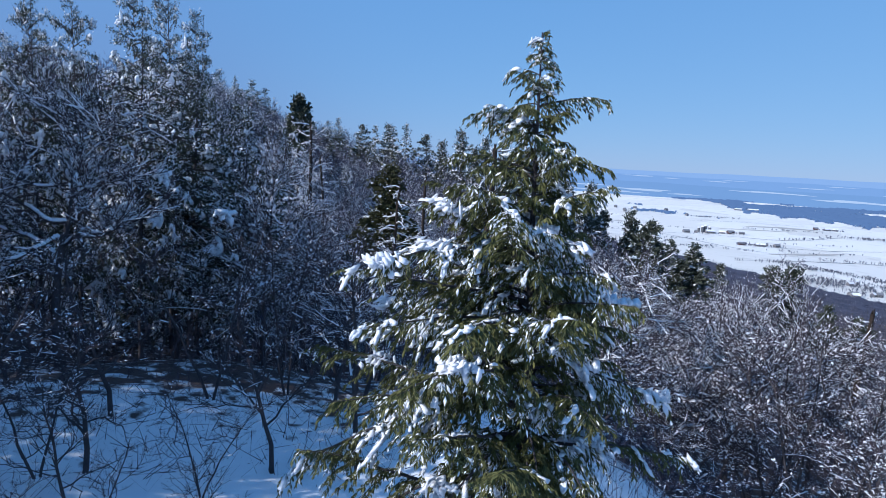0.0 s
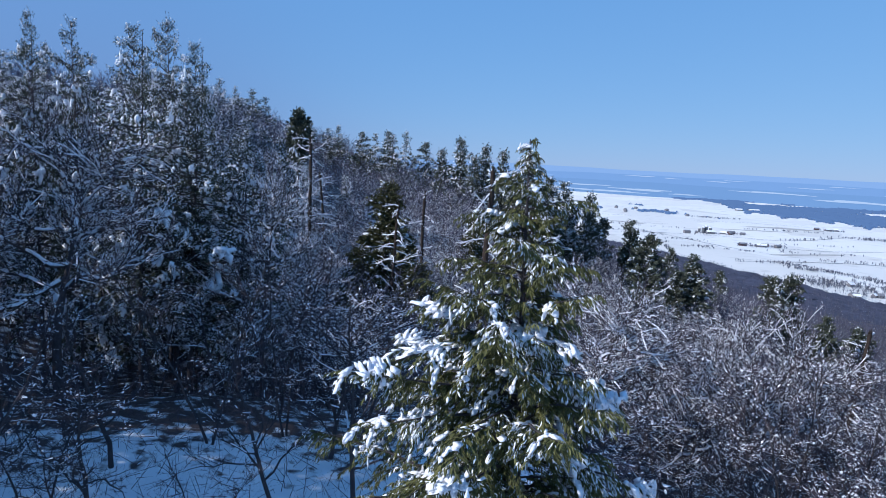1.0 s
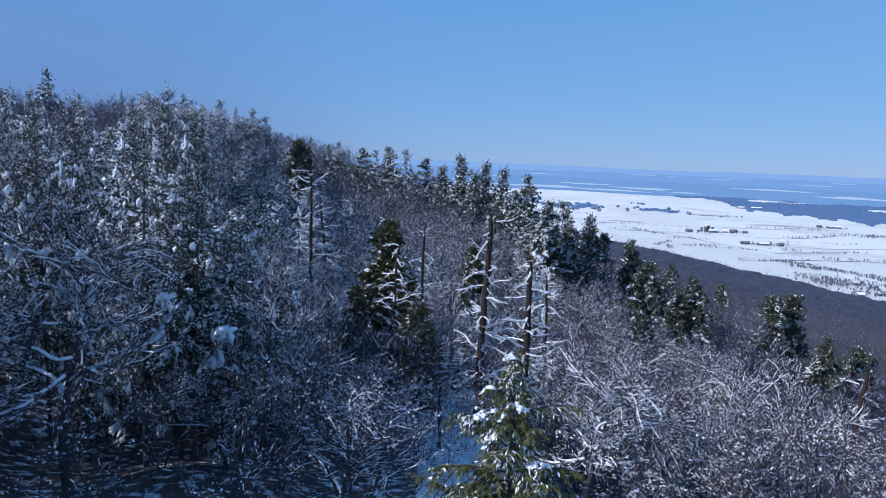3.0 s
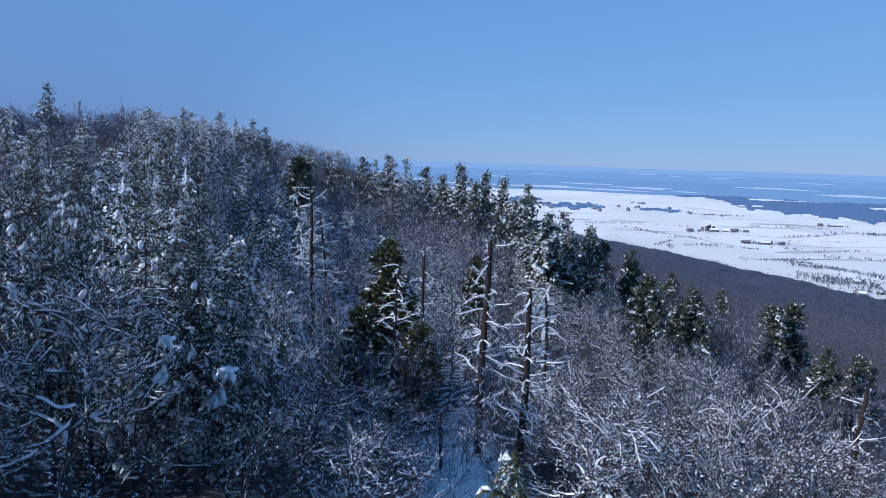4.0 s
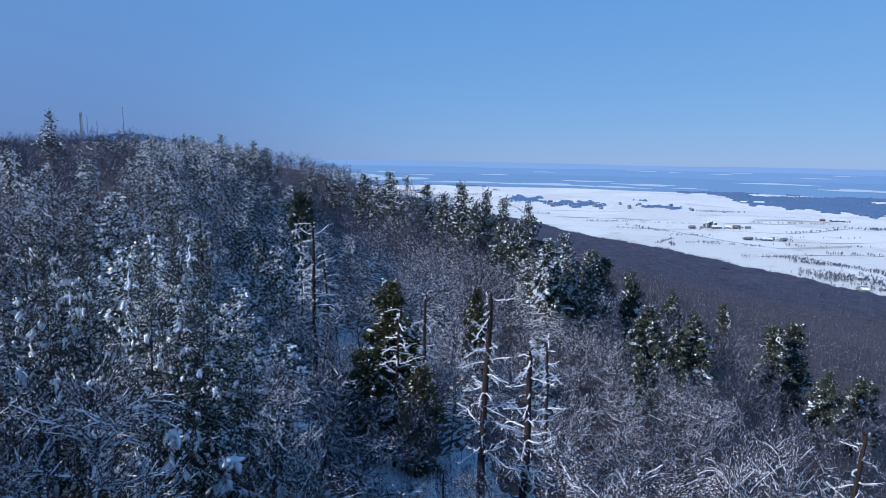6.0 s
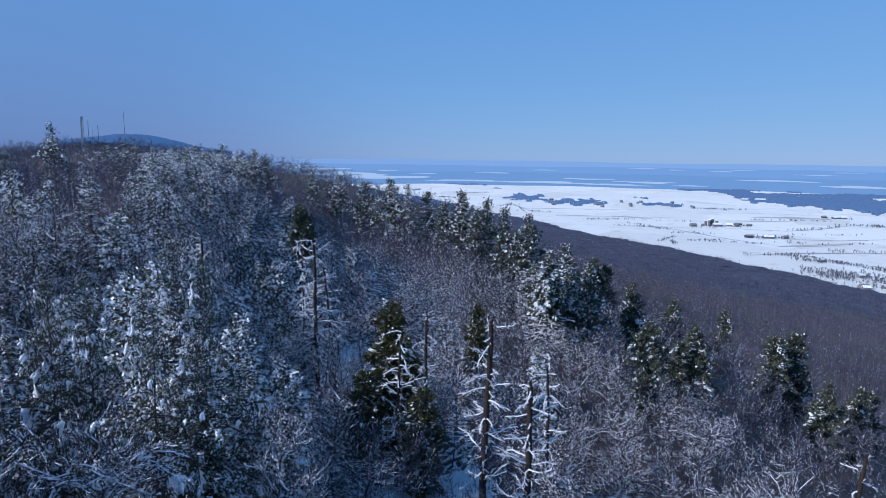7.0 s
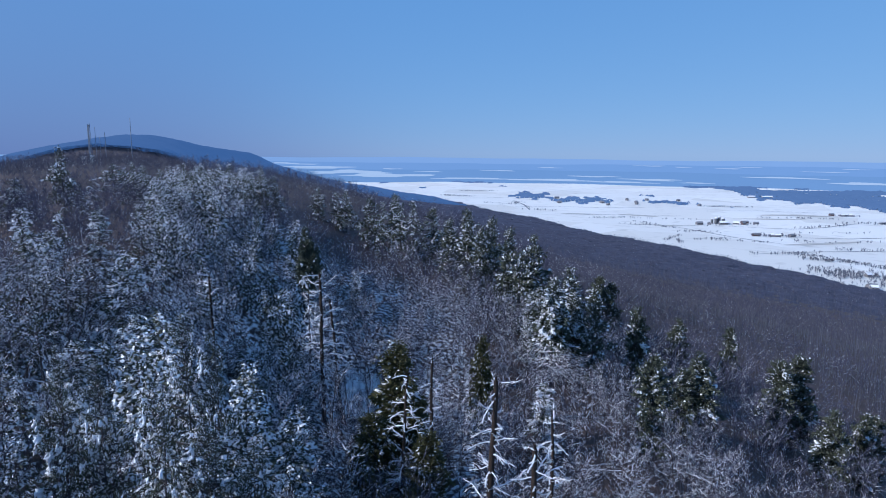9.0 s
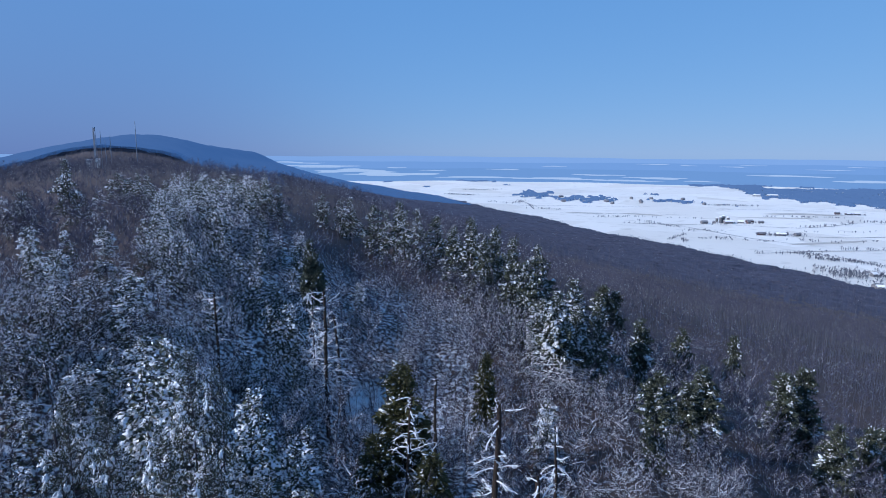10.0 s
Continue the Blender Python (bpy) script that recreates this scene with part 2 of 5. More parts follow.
def ground_material():
    m = bpy.data.materials.new("snowy_ground")
    m.use_nodes = True
    t = m.node_tree
    b = t.nodes["Principled BSDF"]
    b.inputs["Roughness"].default_value = 0.75
    b.inputs["Specular IOR Level"].default_value = 0.2
    pos = t.nodes.new("ShaderNodeNewGeometry")
    att = t.nodes.new("ShaderNodeAttribute")
    att.attribute_name = "woods"

    def tex(kind, scale, detail=4):
        n = t.nodes.new(kind)
        n.inputs["Scale"].default_value = scale
        if kind == "ShaderNodeTexNoise":
            n.inputs["Detail"].default_value = detail
        t.links.new(pos.outputs["Position"], n.inputs["Vector"])
        return n

    def mixed(fac, a, c):
        n = t.nodes.new("ShaderNodeMix")
        n.data_type = 'RGBA'
        for sock, val in ((n.inputs[0], fac), (n.inputs[6], a), (n.inputs[7], c)):
            if isinstance(val, tuple):
                sock.default_value = (*val, 1)
            else:
                t.links.new(val, sock)
        return n.outputs[2]

    def step(val, lo, hi):
        n = t.nodes.new("ShaderNodeMapRange")
        t.links.new(val, n.inputs[0])
        n.inputs[1].default_value, n.inputs[2].default_value = lo, hi
        return n.outputs[0]

    drift = tex("ShaderNodeTexNoise", 0.5)
    snow = mixed(drift.outputs["Fac"], (0.72, 0.75, 0.80), (0.88, 0.89, 0.91))
    litter = tex("ShaderNodeTexNoise", 1.3, 8)
    thin = t.nodes.new("ShaderNodeAttribute")
    thin.attribute_name = "litter_shade"
    more = t.nodes.new("ShaderNodeMath")
    more.operation = 'MULTIPLY_ADD'
    t.links.new(thin.outputs["Fac"], more.inputs[0])
    more.inputs[1].default_value = 0.34
    t.links.new(litter.outputs["Fac"], more.inputs[2])
    floor = mixed(step(more.outputs[0], 0.54, 0.66), snow, (0.085, 0.065, 0.06))
    cells = tex("ShaderNodeTexVoronoi", 0.0035)
    field = mixed(step(cells.outputs["Color"], 0.3, 1.0), (0.83, 0.80, 0.755), (0.70, 0.665, 0.61))
    stubble = tex("ShaderNodeTexNoise", 0.02, 6)
    field = mixed(step(stubble.outputs["Fac"], 0.58, 0.85), field, (0.50, 0.47, 0.43))
    t.links.new(mixed(att.outputs["Fac"], field, floor), b.inputs["Base Color"])
    bp = t.nodes.new("ShaderNodeBump")
    bp.inputs["Strength"].default_value, bp.inputs["Distance"].default_value = 0.6, 0.2
    t.links.new(litter.outputs["Fac"], bp.inputs["Height"])
    t.links.new(bp.outputs[0], b.inputs["Normal"])
    return m


def build_ground():
    ang = np.radians(np.concatenate([np.linspace(-48, 48, 193), np.linspace(52, 308, 65)]))
    rad = np.concatenate([[0.0], np.geomspace(2.0, 4840, 190)])
    a, r = np.meshgrid(ang, rad)
    x, y = r * np.sin(a), r * np.cos(a)
    z = terrain(x, y)
    n, k = len(ang), len(rad)
    i, j = np.meshgrid(np.arange(k - 1), np.arange(n), indexing="ij")
    j2 = (j + 1) % n
    f = np.stack([i * n + j, i * n + j2, (i + 1) * n + j2, (i + 1) * n + j], axis=-1).reshape(-1, 4)
    f = f[:, ::-1]
    me = mesh_from("ground", np.stack([x, y, z], axis=-1), [f], ground_material(), True)
    w = me.attributes.new("woods", 'FLOAT', 'POINT')
    w.data.foreach_set("value", (wooded(x, y) * wooded(x + 10 * AC, y + 10 * AS)).ravel().astype(np.float32))
    u = (x - AX) * AC + y * AS
    # litter through thin snow; browner at left to paint shade under trees
    w = me.attributes.new("litter_shade", 'FLOAT', 'POINT')
    w.data.foreach_set("value", np.maximum(np.where((np.arctan2(x, y) < radians(-26)) & (r > 100), 1.0, -0.5), np.maximum(np.maximum(np.interp(u, [50, 200, 330, 520], [-0.5, 0.55, 0.6, 1.0]), np.clip((y - 115) / 60, -0.5, 1)), np.where(clearing(x, y), -0.5, np.where((x > 4) & (y > 48), 0.8, np.where((x < -6) & (r > 27) & (r < 48), 0.52, np.interp(r, [20, 28, 46, 60], [-0.5, 0.4, 0.5, 0.4])))))).ravel().astype(np.float32))
    return tagged(new("ground", me), "snow-covered mountain slope falling to white farm fields", "ground", kind="structure")


build_ground()


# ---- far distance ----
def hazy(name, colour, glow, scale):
    """Distant land with blue air painted in as glow; part of the backdrop."""
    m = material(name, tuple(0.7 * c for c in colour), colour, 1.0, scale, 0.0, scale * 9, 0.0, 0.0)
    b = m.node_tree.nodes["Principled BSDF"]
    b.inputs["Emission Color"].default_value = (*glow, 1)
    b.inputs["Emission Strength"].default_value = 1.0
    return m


RING = 4825.0


def ring_height(r):
    """Height on the backdrop at which land r metres away is seen."""
    return 36.0 - 224.0 * RING / r


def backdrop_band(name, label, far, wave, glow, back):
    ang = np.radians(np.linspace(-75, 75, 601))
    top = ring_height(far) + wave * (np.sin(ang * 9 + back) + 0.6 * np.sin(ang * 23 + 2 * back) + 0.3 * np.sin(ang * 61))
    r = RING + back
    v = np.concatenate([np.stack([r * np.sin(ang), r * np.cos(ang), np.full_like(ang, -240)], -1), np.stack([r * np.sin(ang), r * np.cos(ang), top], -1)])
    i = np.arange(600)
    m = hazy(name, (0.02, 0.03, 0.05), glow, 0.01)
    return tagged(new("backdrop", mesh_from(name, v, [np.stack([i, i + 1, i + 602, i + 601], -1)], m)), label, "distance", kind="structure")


# paler glow band by band: the thickening haze is painted in
backdrop_band("backdrop_near", "far wooded plain with blue haze painted in", 8600, 3.0, (0.182, 0.288, 0.452), 0)
backdrop_band("backdrop_mid", "land on the horizon with pale haze painted in", 14500, 3.0, (0.205, 0.315, 0.495), 4)
backdrop_band("backdrop_far", "hills on the horizon with the palest haze painted in", 30000, 3.5, (0.255, 0.365, 0.54), 8)


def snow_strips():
    """White fields far out on the plain, as glowing patches: middle bearing, distance, half width in degrees, half
    height in metres.
    """
    # pale emission stands in for sunlit snow behind haze
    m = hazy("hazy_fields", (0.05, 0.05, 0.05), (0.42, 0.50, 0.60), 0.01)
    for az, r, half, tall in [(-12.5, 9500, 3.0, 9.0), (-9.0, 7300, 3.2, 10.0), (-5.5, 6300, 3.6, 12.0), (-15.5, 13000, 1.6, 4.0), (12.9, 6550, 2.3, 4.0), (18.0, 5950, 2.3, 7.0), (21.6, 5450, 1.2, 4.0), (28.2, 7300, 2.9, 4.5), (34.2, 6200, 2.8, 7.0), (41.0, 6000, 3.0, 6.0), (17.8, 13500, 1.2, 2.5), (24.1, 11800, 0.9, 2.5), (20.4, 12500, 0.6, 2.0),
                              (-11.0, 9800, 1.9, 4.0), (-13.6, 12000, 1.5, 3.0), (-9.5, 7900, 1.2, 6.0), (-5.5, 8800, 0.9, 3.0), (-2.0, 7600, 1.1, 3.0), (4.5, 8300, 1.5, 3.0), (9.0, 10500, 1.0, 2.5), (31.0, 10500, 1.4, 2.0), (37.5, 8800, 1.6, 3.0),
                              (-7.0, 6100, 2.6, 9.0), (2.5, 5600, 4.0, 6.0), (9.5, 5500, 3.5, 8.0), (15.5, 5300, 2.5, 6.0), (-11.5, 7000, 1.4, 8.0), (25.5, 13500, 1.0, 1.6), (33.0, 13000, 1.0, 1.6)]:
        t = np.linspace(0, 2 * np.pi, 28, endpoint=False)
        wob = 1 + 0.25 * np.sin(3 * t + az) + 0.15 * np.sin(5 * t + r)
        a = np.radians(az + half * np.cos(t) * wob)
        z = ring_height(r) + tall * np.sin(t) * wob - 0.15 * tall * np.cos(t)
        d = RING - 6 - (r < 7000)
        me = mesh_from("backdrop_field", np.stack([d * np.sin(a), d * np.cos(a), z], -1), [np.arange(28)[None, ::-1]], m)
        tagged(new("backdrop", me), "glowing hazed patch for a snowy field far out on the plain", "distance", kind="structure")


snow_strips()


def haze_glow_sheet():
    """Dusky haze painted as a glowing see-through sheet over the distant ridge, thinning upwards and to one side."""
    m = bpy.data.materials.new("haze_glow_sheet")
    m.use_nodes = True
    t = m.node_tree
    t.nodes.remove(t.nodes["Principled BSDF"])
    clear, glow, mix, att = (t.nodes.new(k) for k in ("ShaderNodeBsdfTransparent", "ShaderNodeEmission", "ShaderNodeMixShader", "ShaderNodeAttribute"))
    # added dim glow; it also darkens the sky towards the left
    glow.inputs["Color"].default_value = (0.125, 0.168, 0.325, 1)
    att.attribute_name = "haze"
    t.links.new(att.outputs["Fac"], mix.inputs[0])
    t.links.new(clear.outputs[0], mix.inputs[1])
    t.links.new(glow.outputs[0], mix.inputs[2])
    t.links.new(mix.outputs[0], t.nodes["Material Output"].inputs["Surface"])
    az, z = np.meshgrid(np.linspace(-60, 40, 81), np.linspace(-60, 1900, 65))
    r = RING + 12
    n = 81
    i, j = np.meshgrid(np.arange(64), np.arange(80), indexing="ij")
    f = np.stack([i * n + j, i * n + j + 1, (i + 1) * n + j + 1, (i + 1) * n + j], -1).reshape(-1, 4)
    me = mesh_from("haze_glow_sheet", np.stack([r * np.sin(np.radians(az)), r * np.cos(np.radians(az)), z], -1), [f], m, True)
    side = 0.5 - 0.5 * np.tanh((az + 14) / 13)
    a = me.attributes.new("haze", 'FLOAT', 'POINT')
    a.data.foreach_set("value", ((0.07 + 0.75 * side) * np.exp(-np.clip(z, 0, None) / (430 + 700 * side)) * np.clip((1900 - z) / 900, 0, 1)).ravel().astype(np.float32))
    ob = tagged(new("backdrop", me), "added glowing sheet of dusky blue haze over the horizon", "haze", kind="structure")
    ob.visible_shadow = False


haze_glow_sheet()


def carpet(name, label, x, y, z, keep, mat):
    """A raised sheet of treetops over a grid of places; keep tells which corners it covers."""
    k, n = x.shape
    i, j = np.meshgrid(np.arange(k - 1), np.arange(n - 1), indexing="ij")
    ok = keep[:-1, :-1] & keep[1:, :-1] & keep[:-1, 1:] & keep[1:, 1:]
    f = np.stack([i * n + j, (i + 1) * n + j, (i + 1) * n + j + 1, i * n + j + 1], -1)[ok]
    edge = np.zeros_like(keep)
    edge[1:-1, 1:-1] = ~(keep[:-2, 1:-1] & keep[2:, 1:-1] & keep[1:-1, :-2] & keep[1:-1, 2:])
    z = np.where(edge | ~keep, z - 14, z)
    return tagged(new("backdrop", mesh_from(name, np.stack([x, y, z], -1), [f], mat, True)), label, "distance", kind="structure")


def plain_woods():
    """Broad woods out on the plain, hazed with a painted blue glow."""
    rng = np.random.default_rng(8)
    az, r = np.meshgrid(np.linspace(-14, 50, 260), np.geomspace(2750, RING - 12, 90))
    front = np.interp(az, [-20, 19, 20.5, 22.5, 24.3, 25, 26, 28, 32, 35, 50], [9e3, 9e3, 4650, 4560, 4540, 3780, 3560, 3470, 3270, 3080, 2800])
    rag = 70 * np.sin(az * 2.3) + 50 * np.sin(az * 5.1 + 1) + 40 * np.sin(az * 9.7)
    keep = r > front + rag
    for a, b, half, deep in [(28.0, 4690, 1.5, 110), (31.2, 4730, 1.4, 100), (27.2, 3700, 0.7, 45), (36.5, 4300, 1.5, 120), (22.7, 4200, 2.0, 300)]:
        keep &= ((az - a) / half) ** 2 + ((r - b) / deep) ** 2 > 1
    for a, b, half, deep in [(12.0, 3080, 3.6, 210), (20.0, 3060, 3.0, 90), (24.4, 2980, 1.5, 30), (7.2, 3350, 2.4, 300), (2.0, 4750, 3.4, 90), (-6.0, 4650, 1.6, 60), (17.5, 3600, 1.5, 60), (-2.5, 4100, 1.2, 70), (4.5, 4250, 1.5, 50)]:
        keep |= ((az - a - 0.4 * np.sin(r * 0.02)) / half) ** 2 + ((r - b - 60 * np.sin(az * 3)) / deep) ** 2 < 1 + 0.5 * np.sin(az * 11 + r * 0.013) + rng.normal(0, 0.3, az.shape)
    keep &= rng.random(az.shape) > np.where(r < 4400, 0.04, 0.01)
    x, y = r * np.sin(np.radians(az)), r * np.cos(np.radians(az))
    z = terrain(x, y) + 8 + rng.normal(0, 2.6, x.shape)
    carpet("plain_woods", "wooded belts out on the snowy plain, glowing hazy blue", x, y, z, keep, hazy("hazy_woods", (0.035, 0.05, 0.08), (0.095, 0.150, 0.262), 0.01))


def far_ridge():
    """The mountain going on, its distance painted as a blue glow."""
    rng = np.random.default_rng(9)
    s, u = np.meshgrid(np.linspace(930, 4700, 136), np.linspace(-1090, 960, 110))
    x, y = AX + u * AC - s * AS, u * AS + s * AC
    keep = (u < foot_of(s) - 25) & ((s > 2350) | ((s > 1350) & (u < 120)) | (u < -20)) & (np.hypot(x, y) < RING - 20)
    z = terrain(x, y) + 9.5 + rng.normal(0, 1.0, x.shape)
    carpet("far_ridge", "wooded ridge going on into the distance, glowing hazy blue", x, y, z, keep, hazy("hazy_ridge", (0.035, 0.045, 0.06), (0.052, 0.104, 0.222), 0.01))


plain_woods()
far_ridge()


# ---- farms on the plain ----
WALL = material("farm_wall", (0.12, 0.118, 0.128), (0.26, 0.25, 0.265), 0.8, 0.4, 0.0, 3.0)
BARN = material("barn_wall", (0.075, 0.05, 0.05), (0.14, 0.09, 0.085), 0.85, 0.4, 0.0, 3.0)
SILO = material("silo_wall", (0.08, 0.085, 0.1), (0.16, 0.165, 0.18), 0.5, 0.4, 0.0, 3.0)
TIN = material("tin_roof", (0.12, 0.125, 0.14), (0.3, 0.3, 0.32), 0.6, 0.3, 0.0, 2.0)
GLASS = material("dark_pane", (0.02, 0.025, 0.03), (0.04, 0.045, 0.05), 0.15, 1.0, 0.0, 3.0, spec=0.5)


def box(w, d, z0, z1, x=0.0, y=0.0):
    v = np.array([[sx * w / 2 + x, sy * d / 2 + y, z] for z in (z0, z1) for sy in (-1, 1) for sx in (-1, 1)])
    return v, np.array([[0, 2, 3, 1], [4, 5, 7, 6], [0, 1, 5, 4], [2, 6, 7, 3], [0, 4, 6, 2], [1, 3, 7, 5]])


def gable(w, d, z, rise, over):
    """A ridged roof slab with eaves."""
    a, b = w / 2 + over, d / 2 + over
    v = [[sx * a, sy * b if sy else 0, (z - 0.3 if sy else z + rise) + t] for t in (0.0, 0.45) for sx in (-1, 1) for sy in (-1, 0, 1)]
    f = [[0, 3, 4, 1], [1, 4, 5, 2], [6, 7, 10, 9], [7, 8, 11, 10], [0, 1, 7, 6], [1, 2, 8, 7], [3, 9, 10, 4], [4, 10, 11, 5], [0, 6, 9, 3], [2, 5, 11, 8]]
    return np.array(v), np.array(f)


def house(x, y, turn, w, d, h, wall, label, category, panes=3):
    root = tagged(new(category.replace(" ", "_")), label, category, "buildings on the plain")
    body, sides = box(w, d, -1.5, h)
    ends = np.array([[sx * w / 2, sy * d / 2 if sy else 0, h + (0 if sy else d * 0.4)] for sx in (-1, 1) for sy in (-1, 0, 1)])
    part("wall", mesh_from("wall", *joined((body, sides), (ends, np.array([[0, 2, 1], [3, 4, 5]]))), wall), root)
    bare = (int(x) + int(y)) % 3 > 0
    part("roof", mesh_from("roof", *joined(gable(w, d, h, d * 0.4, 0.6)), TIN if bare else SNOW), root, "grey tin roof" if bare else "snow-covered roof")
    for side in (-1, 1):
        for k in range(panes):
            part("window", mesh_from("window", *joined(box(w / panes * 0.35, 0.16, h * 0.4, h * 0.75, (k + 0.5) * w / panes - w / 2, side * d / 2)), GLASS), root)
    root.matrix_basis = pose(x, y, float(terrain(x, y)), 0, 0, turn)
    return root


def silo(x, y, r, h):
    root = tagged(new("silo"), "tall dark grey farm silo with a snowy dome", "silo", "buildings on the plain")
    p = np.array([[0, 0, -1.0]])
    part("wall", mesh_from("wall", *joined(tubes(p, [[0, 0, h]], r, r, 14)), SILO, True), root)
    tv, tf = BALLS[2]
    part("dome", mesh_from("dome", tv * [r * 1.02, r * 1.02, r * 0.7] + [0, 0, h], [tf], SNOW, True), root)
    root.matrix_basis = pose(x, y, float(terrain(x, y)))
    return root


rngf = np.random.default_rng(21)
for x, y, r, h in [(886, 2050, 5.0, 19), (898, 2056, 5.5, 22), (911, 2052, 5.0, 18), (879, 2064, 4.0, 14)]:
    silo(x, y, r, h)
for x, y, turn, w, d, h in [(822, 2026, 10, 34, 14, 7), (905, 2035, 5, 46, 15, 8), (950, 2044, -20, 30, 13, 6), (972, 2036, 30, 22, 10, 5), (1018, 2046, 0, 26, 10, 5), (860, 2040, 80, 20, 11, 5), (990, 2068, 12, 40, 12, 5),
                            (880, 1762, 4, 30, 12, 6), (930, 1752, -8, 44, 13, 6), (975, 1748, 20, 28, 12, 6), (950, 1772, 0, 34, 12, 5), (1476, 2316, 8, 40, 14, 6), (1510, 2324, -10, 30, 12, 6), (1440, 2330, 0, 26, 12, 6),
                            (1680, 3285, 3, 90, 16, 6), (1600, 3290, 3, 60, 16, 6)]:
    house(x, y, turn, w * 0.62, d * 0.8, h * 0.9, BARN if rngf.random() < 0.55 else WALL, "long farm barn among snowy fields", "barn", 4)
for k in range(14):
    x, y = rngf.uniform(715, 900), rngf.uniform(1010, 1150)
    if wooded(x, y) < 0.5:
        house(x, y, rngf.uniform(-40, 40), rngf.uniform(8, 12), rngf.uniform(7, 8), rngf.uniform(3.5, 5), WALL, "village house with a snowy roof among trees", "house", 2)
for k in range(12):
    az, r = radians(rngf.uniform(9, 22)), rngf.uniform(2850, 3250)
    house(r * math.sin(az), r * math.cos(az), rngf.uniform(-60, 60), rngf.uniform(12, 24), rngf.uniform(9, 13), rngf.uniform(5, 8), WALL, "distant village house with a snowy roof", "house", 2)

# hedge colour carries the blue haze of distance, painted in
HAZEWOOD = material("hazed_hedge_twigs", (0.085, 0.09, 0.12), (0.17, 0.175, 0.215), 0.9, 0.05, 0.0, 0.6, 0.5)
STUBBLE = material("stubble", (0.42, 0.39, 0.36), (0.6, 0.57, 0.53), 0.9, 0.02, 0.0, 0.3)


def tree_row(name, label, ends, count, spread, low, high, blade):
    """Leafless field trees along a line or in a belt, joined."""
    rng = np.random.default_rng(count + int(ends[0][0]))
    ends = np.array(ends, float)
    pos = rng.uniform(0, len(ends) - 1.001, count)
    i = pos.astype(int)
    xy = ends[i] + (ends[i + 1] - ends[i]) * (pos - i)[:, None] + rng.normal(0, spread, (count, 2))
    h = rng.uniform(low, high, count) * 0.8
    foot = np.stack([xy[:, 0], xy[:, 1], terrain(xy[:, 0], xy[:, 1])], -1)
    n = 26
    t0 = np.repeat(foot, n, 0)
    hh = np.repeat(h, n)
    up = rng.uniform(0.2, 0.7, count * n)
    t0[:, 2] += hh * up
    d = rng.normal(0, 1, (count * n, 3)) * [0.42, 0.42, 0.25] + [0, 0, 0.35]
    t1 = t0 + d * hh[:, None] * 0.5
    me = mesh_from(name, *joined(spikes(foot, foot + np.stack([0 * h, 0 * h, h * 0.8], -1), blade * 1.2), blades(t0, t1, blade, rng)), HAZEWOOD)
    return tagged(new(name, me), label, "trees", kind="stuff")


for ends, count, spread, low, high in [([(749, 1314), (823, 1276), (900, 1180)], 130, 7, 6, 11), ([(715, 1165), (775, 1120), (860, 1060)], 190, 26, 8, 15), ([(560, 1600), (650, 1730)], 34, 4, 5, 10), ([(650, 1640), (840, 1600)], 30, 4, 5, 9), ([(480, 2150), (640, 2200), (860, 2150)], 50, 6, 6, 10), ([(1100, 2200), (1380, 2180)], 46, 5, 6, 10), ([(1075, 1922), (1200, 1960), (1379, 2070)], 34, 6, 8, 15), ([(1385, 2055), (1520, 2040)], 70, 14, 8, 14), ([(541, 1989), (680, 1968)], 12, 3, 5, 9), ([(620, 2080), (700, 1900)], 40, 8, 5, 11),
                                       ([(668, 1360), (761, 1365), (866, 1427)], 26, 6, 7, 13), ([(918, 1455), (1008, 1461), (1100, 1440)], 34, 8, 8, 14), ([(765, 1373), (820, 1330), (860, 1204), (900, 1120)], 190, 9, 5, 9), ([(715, 1150), (760, 1090), (830, 1030)], 150, 28, 7, 13),
                                       ([(865, 1759), (988, 1743)], 46, 12, 7, 15), ([(584, 1545), (600, 1600)], 16, 4, 9, 14), ([(690, 1670), (760, 1668)], 30, 6, 4, 8), ([(820, 2010), (1020, 2030)], 30, 14, 6, 11), ([(1126, 2705), (1332, 2725)], 60, 10, 8, 13),
                                       ([(900, 1640), (1000, 1600), (1160, 1620)], 22, 10, 6, 11), ([(700, 1830), (790, 1840)], 26, 16, 5, 10), ([(1440, 2300), (1530, 2310)], 24, 10, 7, 13), ([(1000, 1850), (1250, 1800)], 12, 8, 6, 10),
                                       ([(300, 2520), (420, 2480)], 24, 12, 7, 12), ([(150, 2800), (260, 2760), (330, 2900)], 40, 16, 7, 12), ([(-40, 3350), (120, 3300)], 60, 16, 8, 13), ([(60, 3700), (260, 3720)], 60, 14, 8, 13), ([(300, 2900), (340, 2600)], 20, 4, 4, 7)]:
    tree_row("field_trees", "leafless trees and hedges between snowy fields", ends, count, spread, low, high, 0.42 if ends[0][1] > 1600 else 0.27)


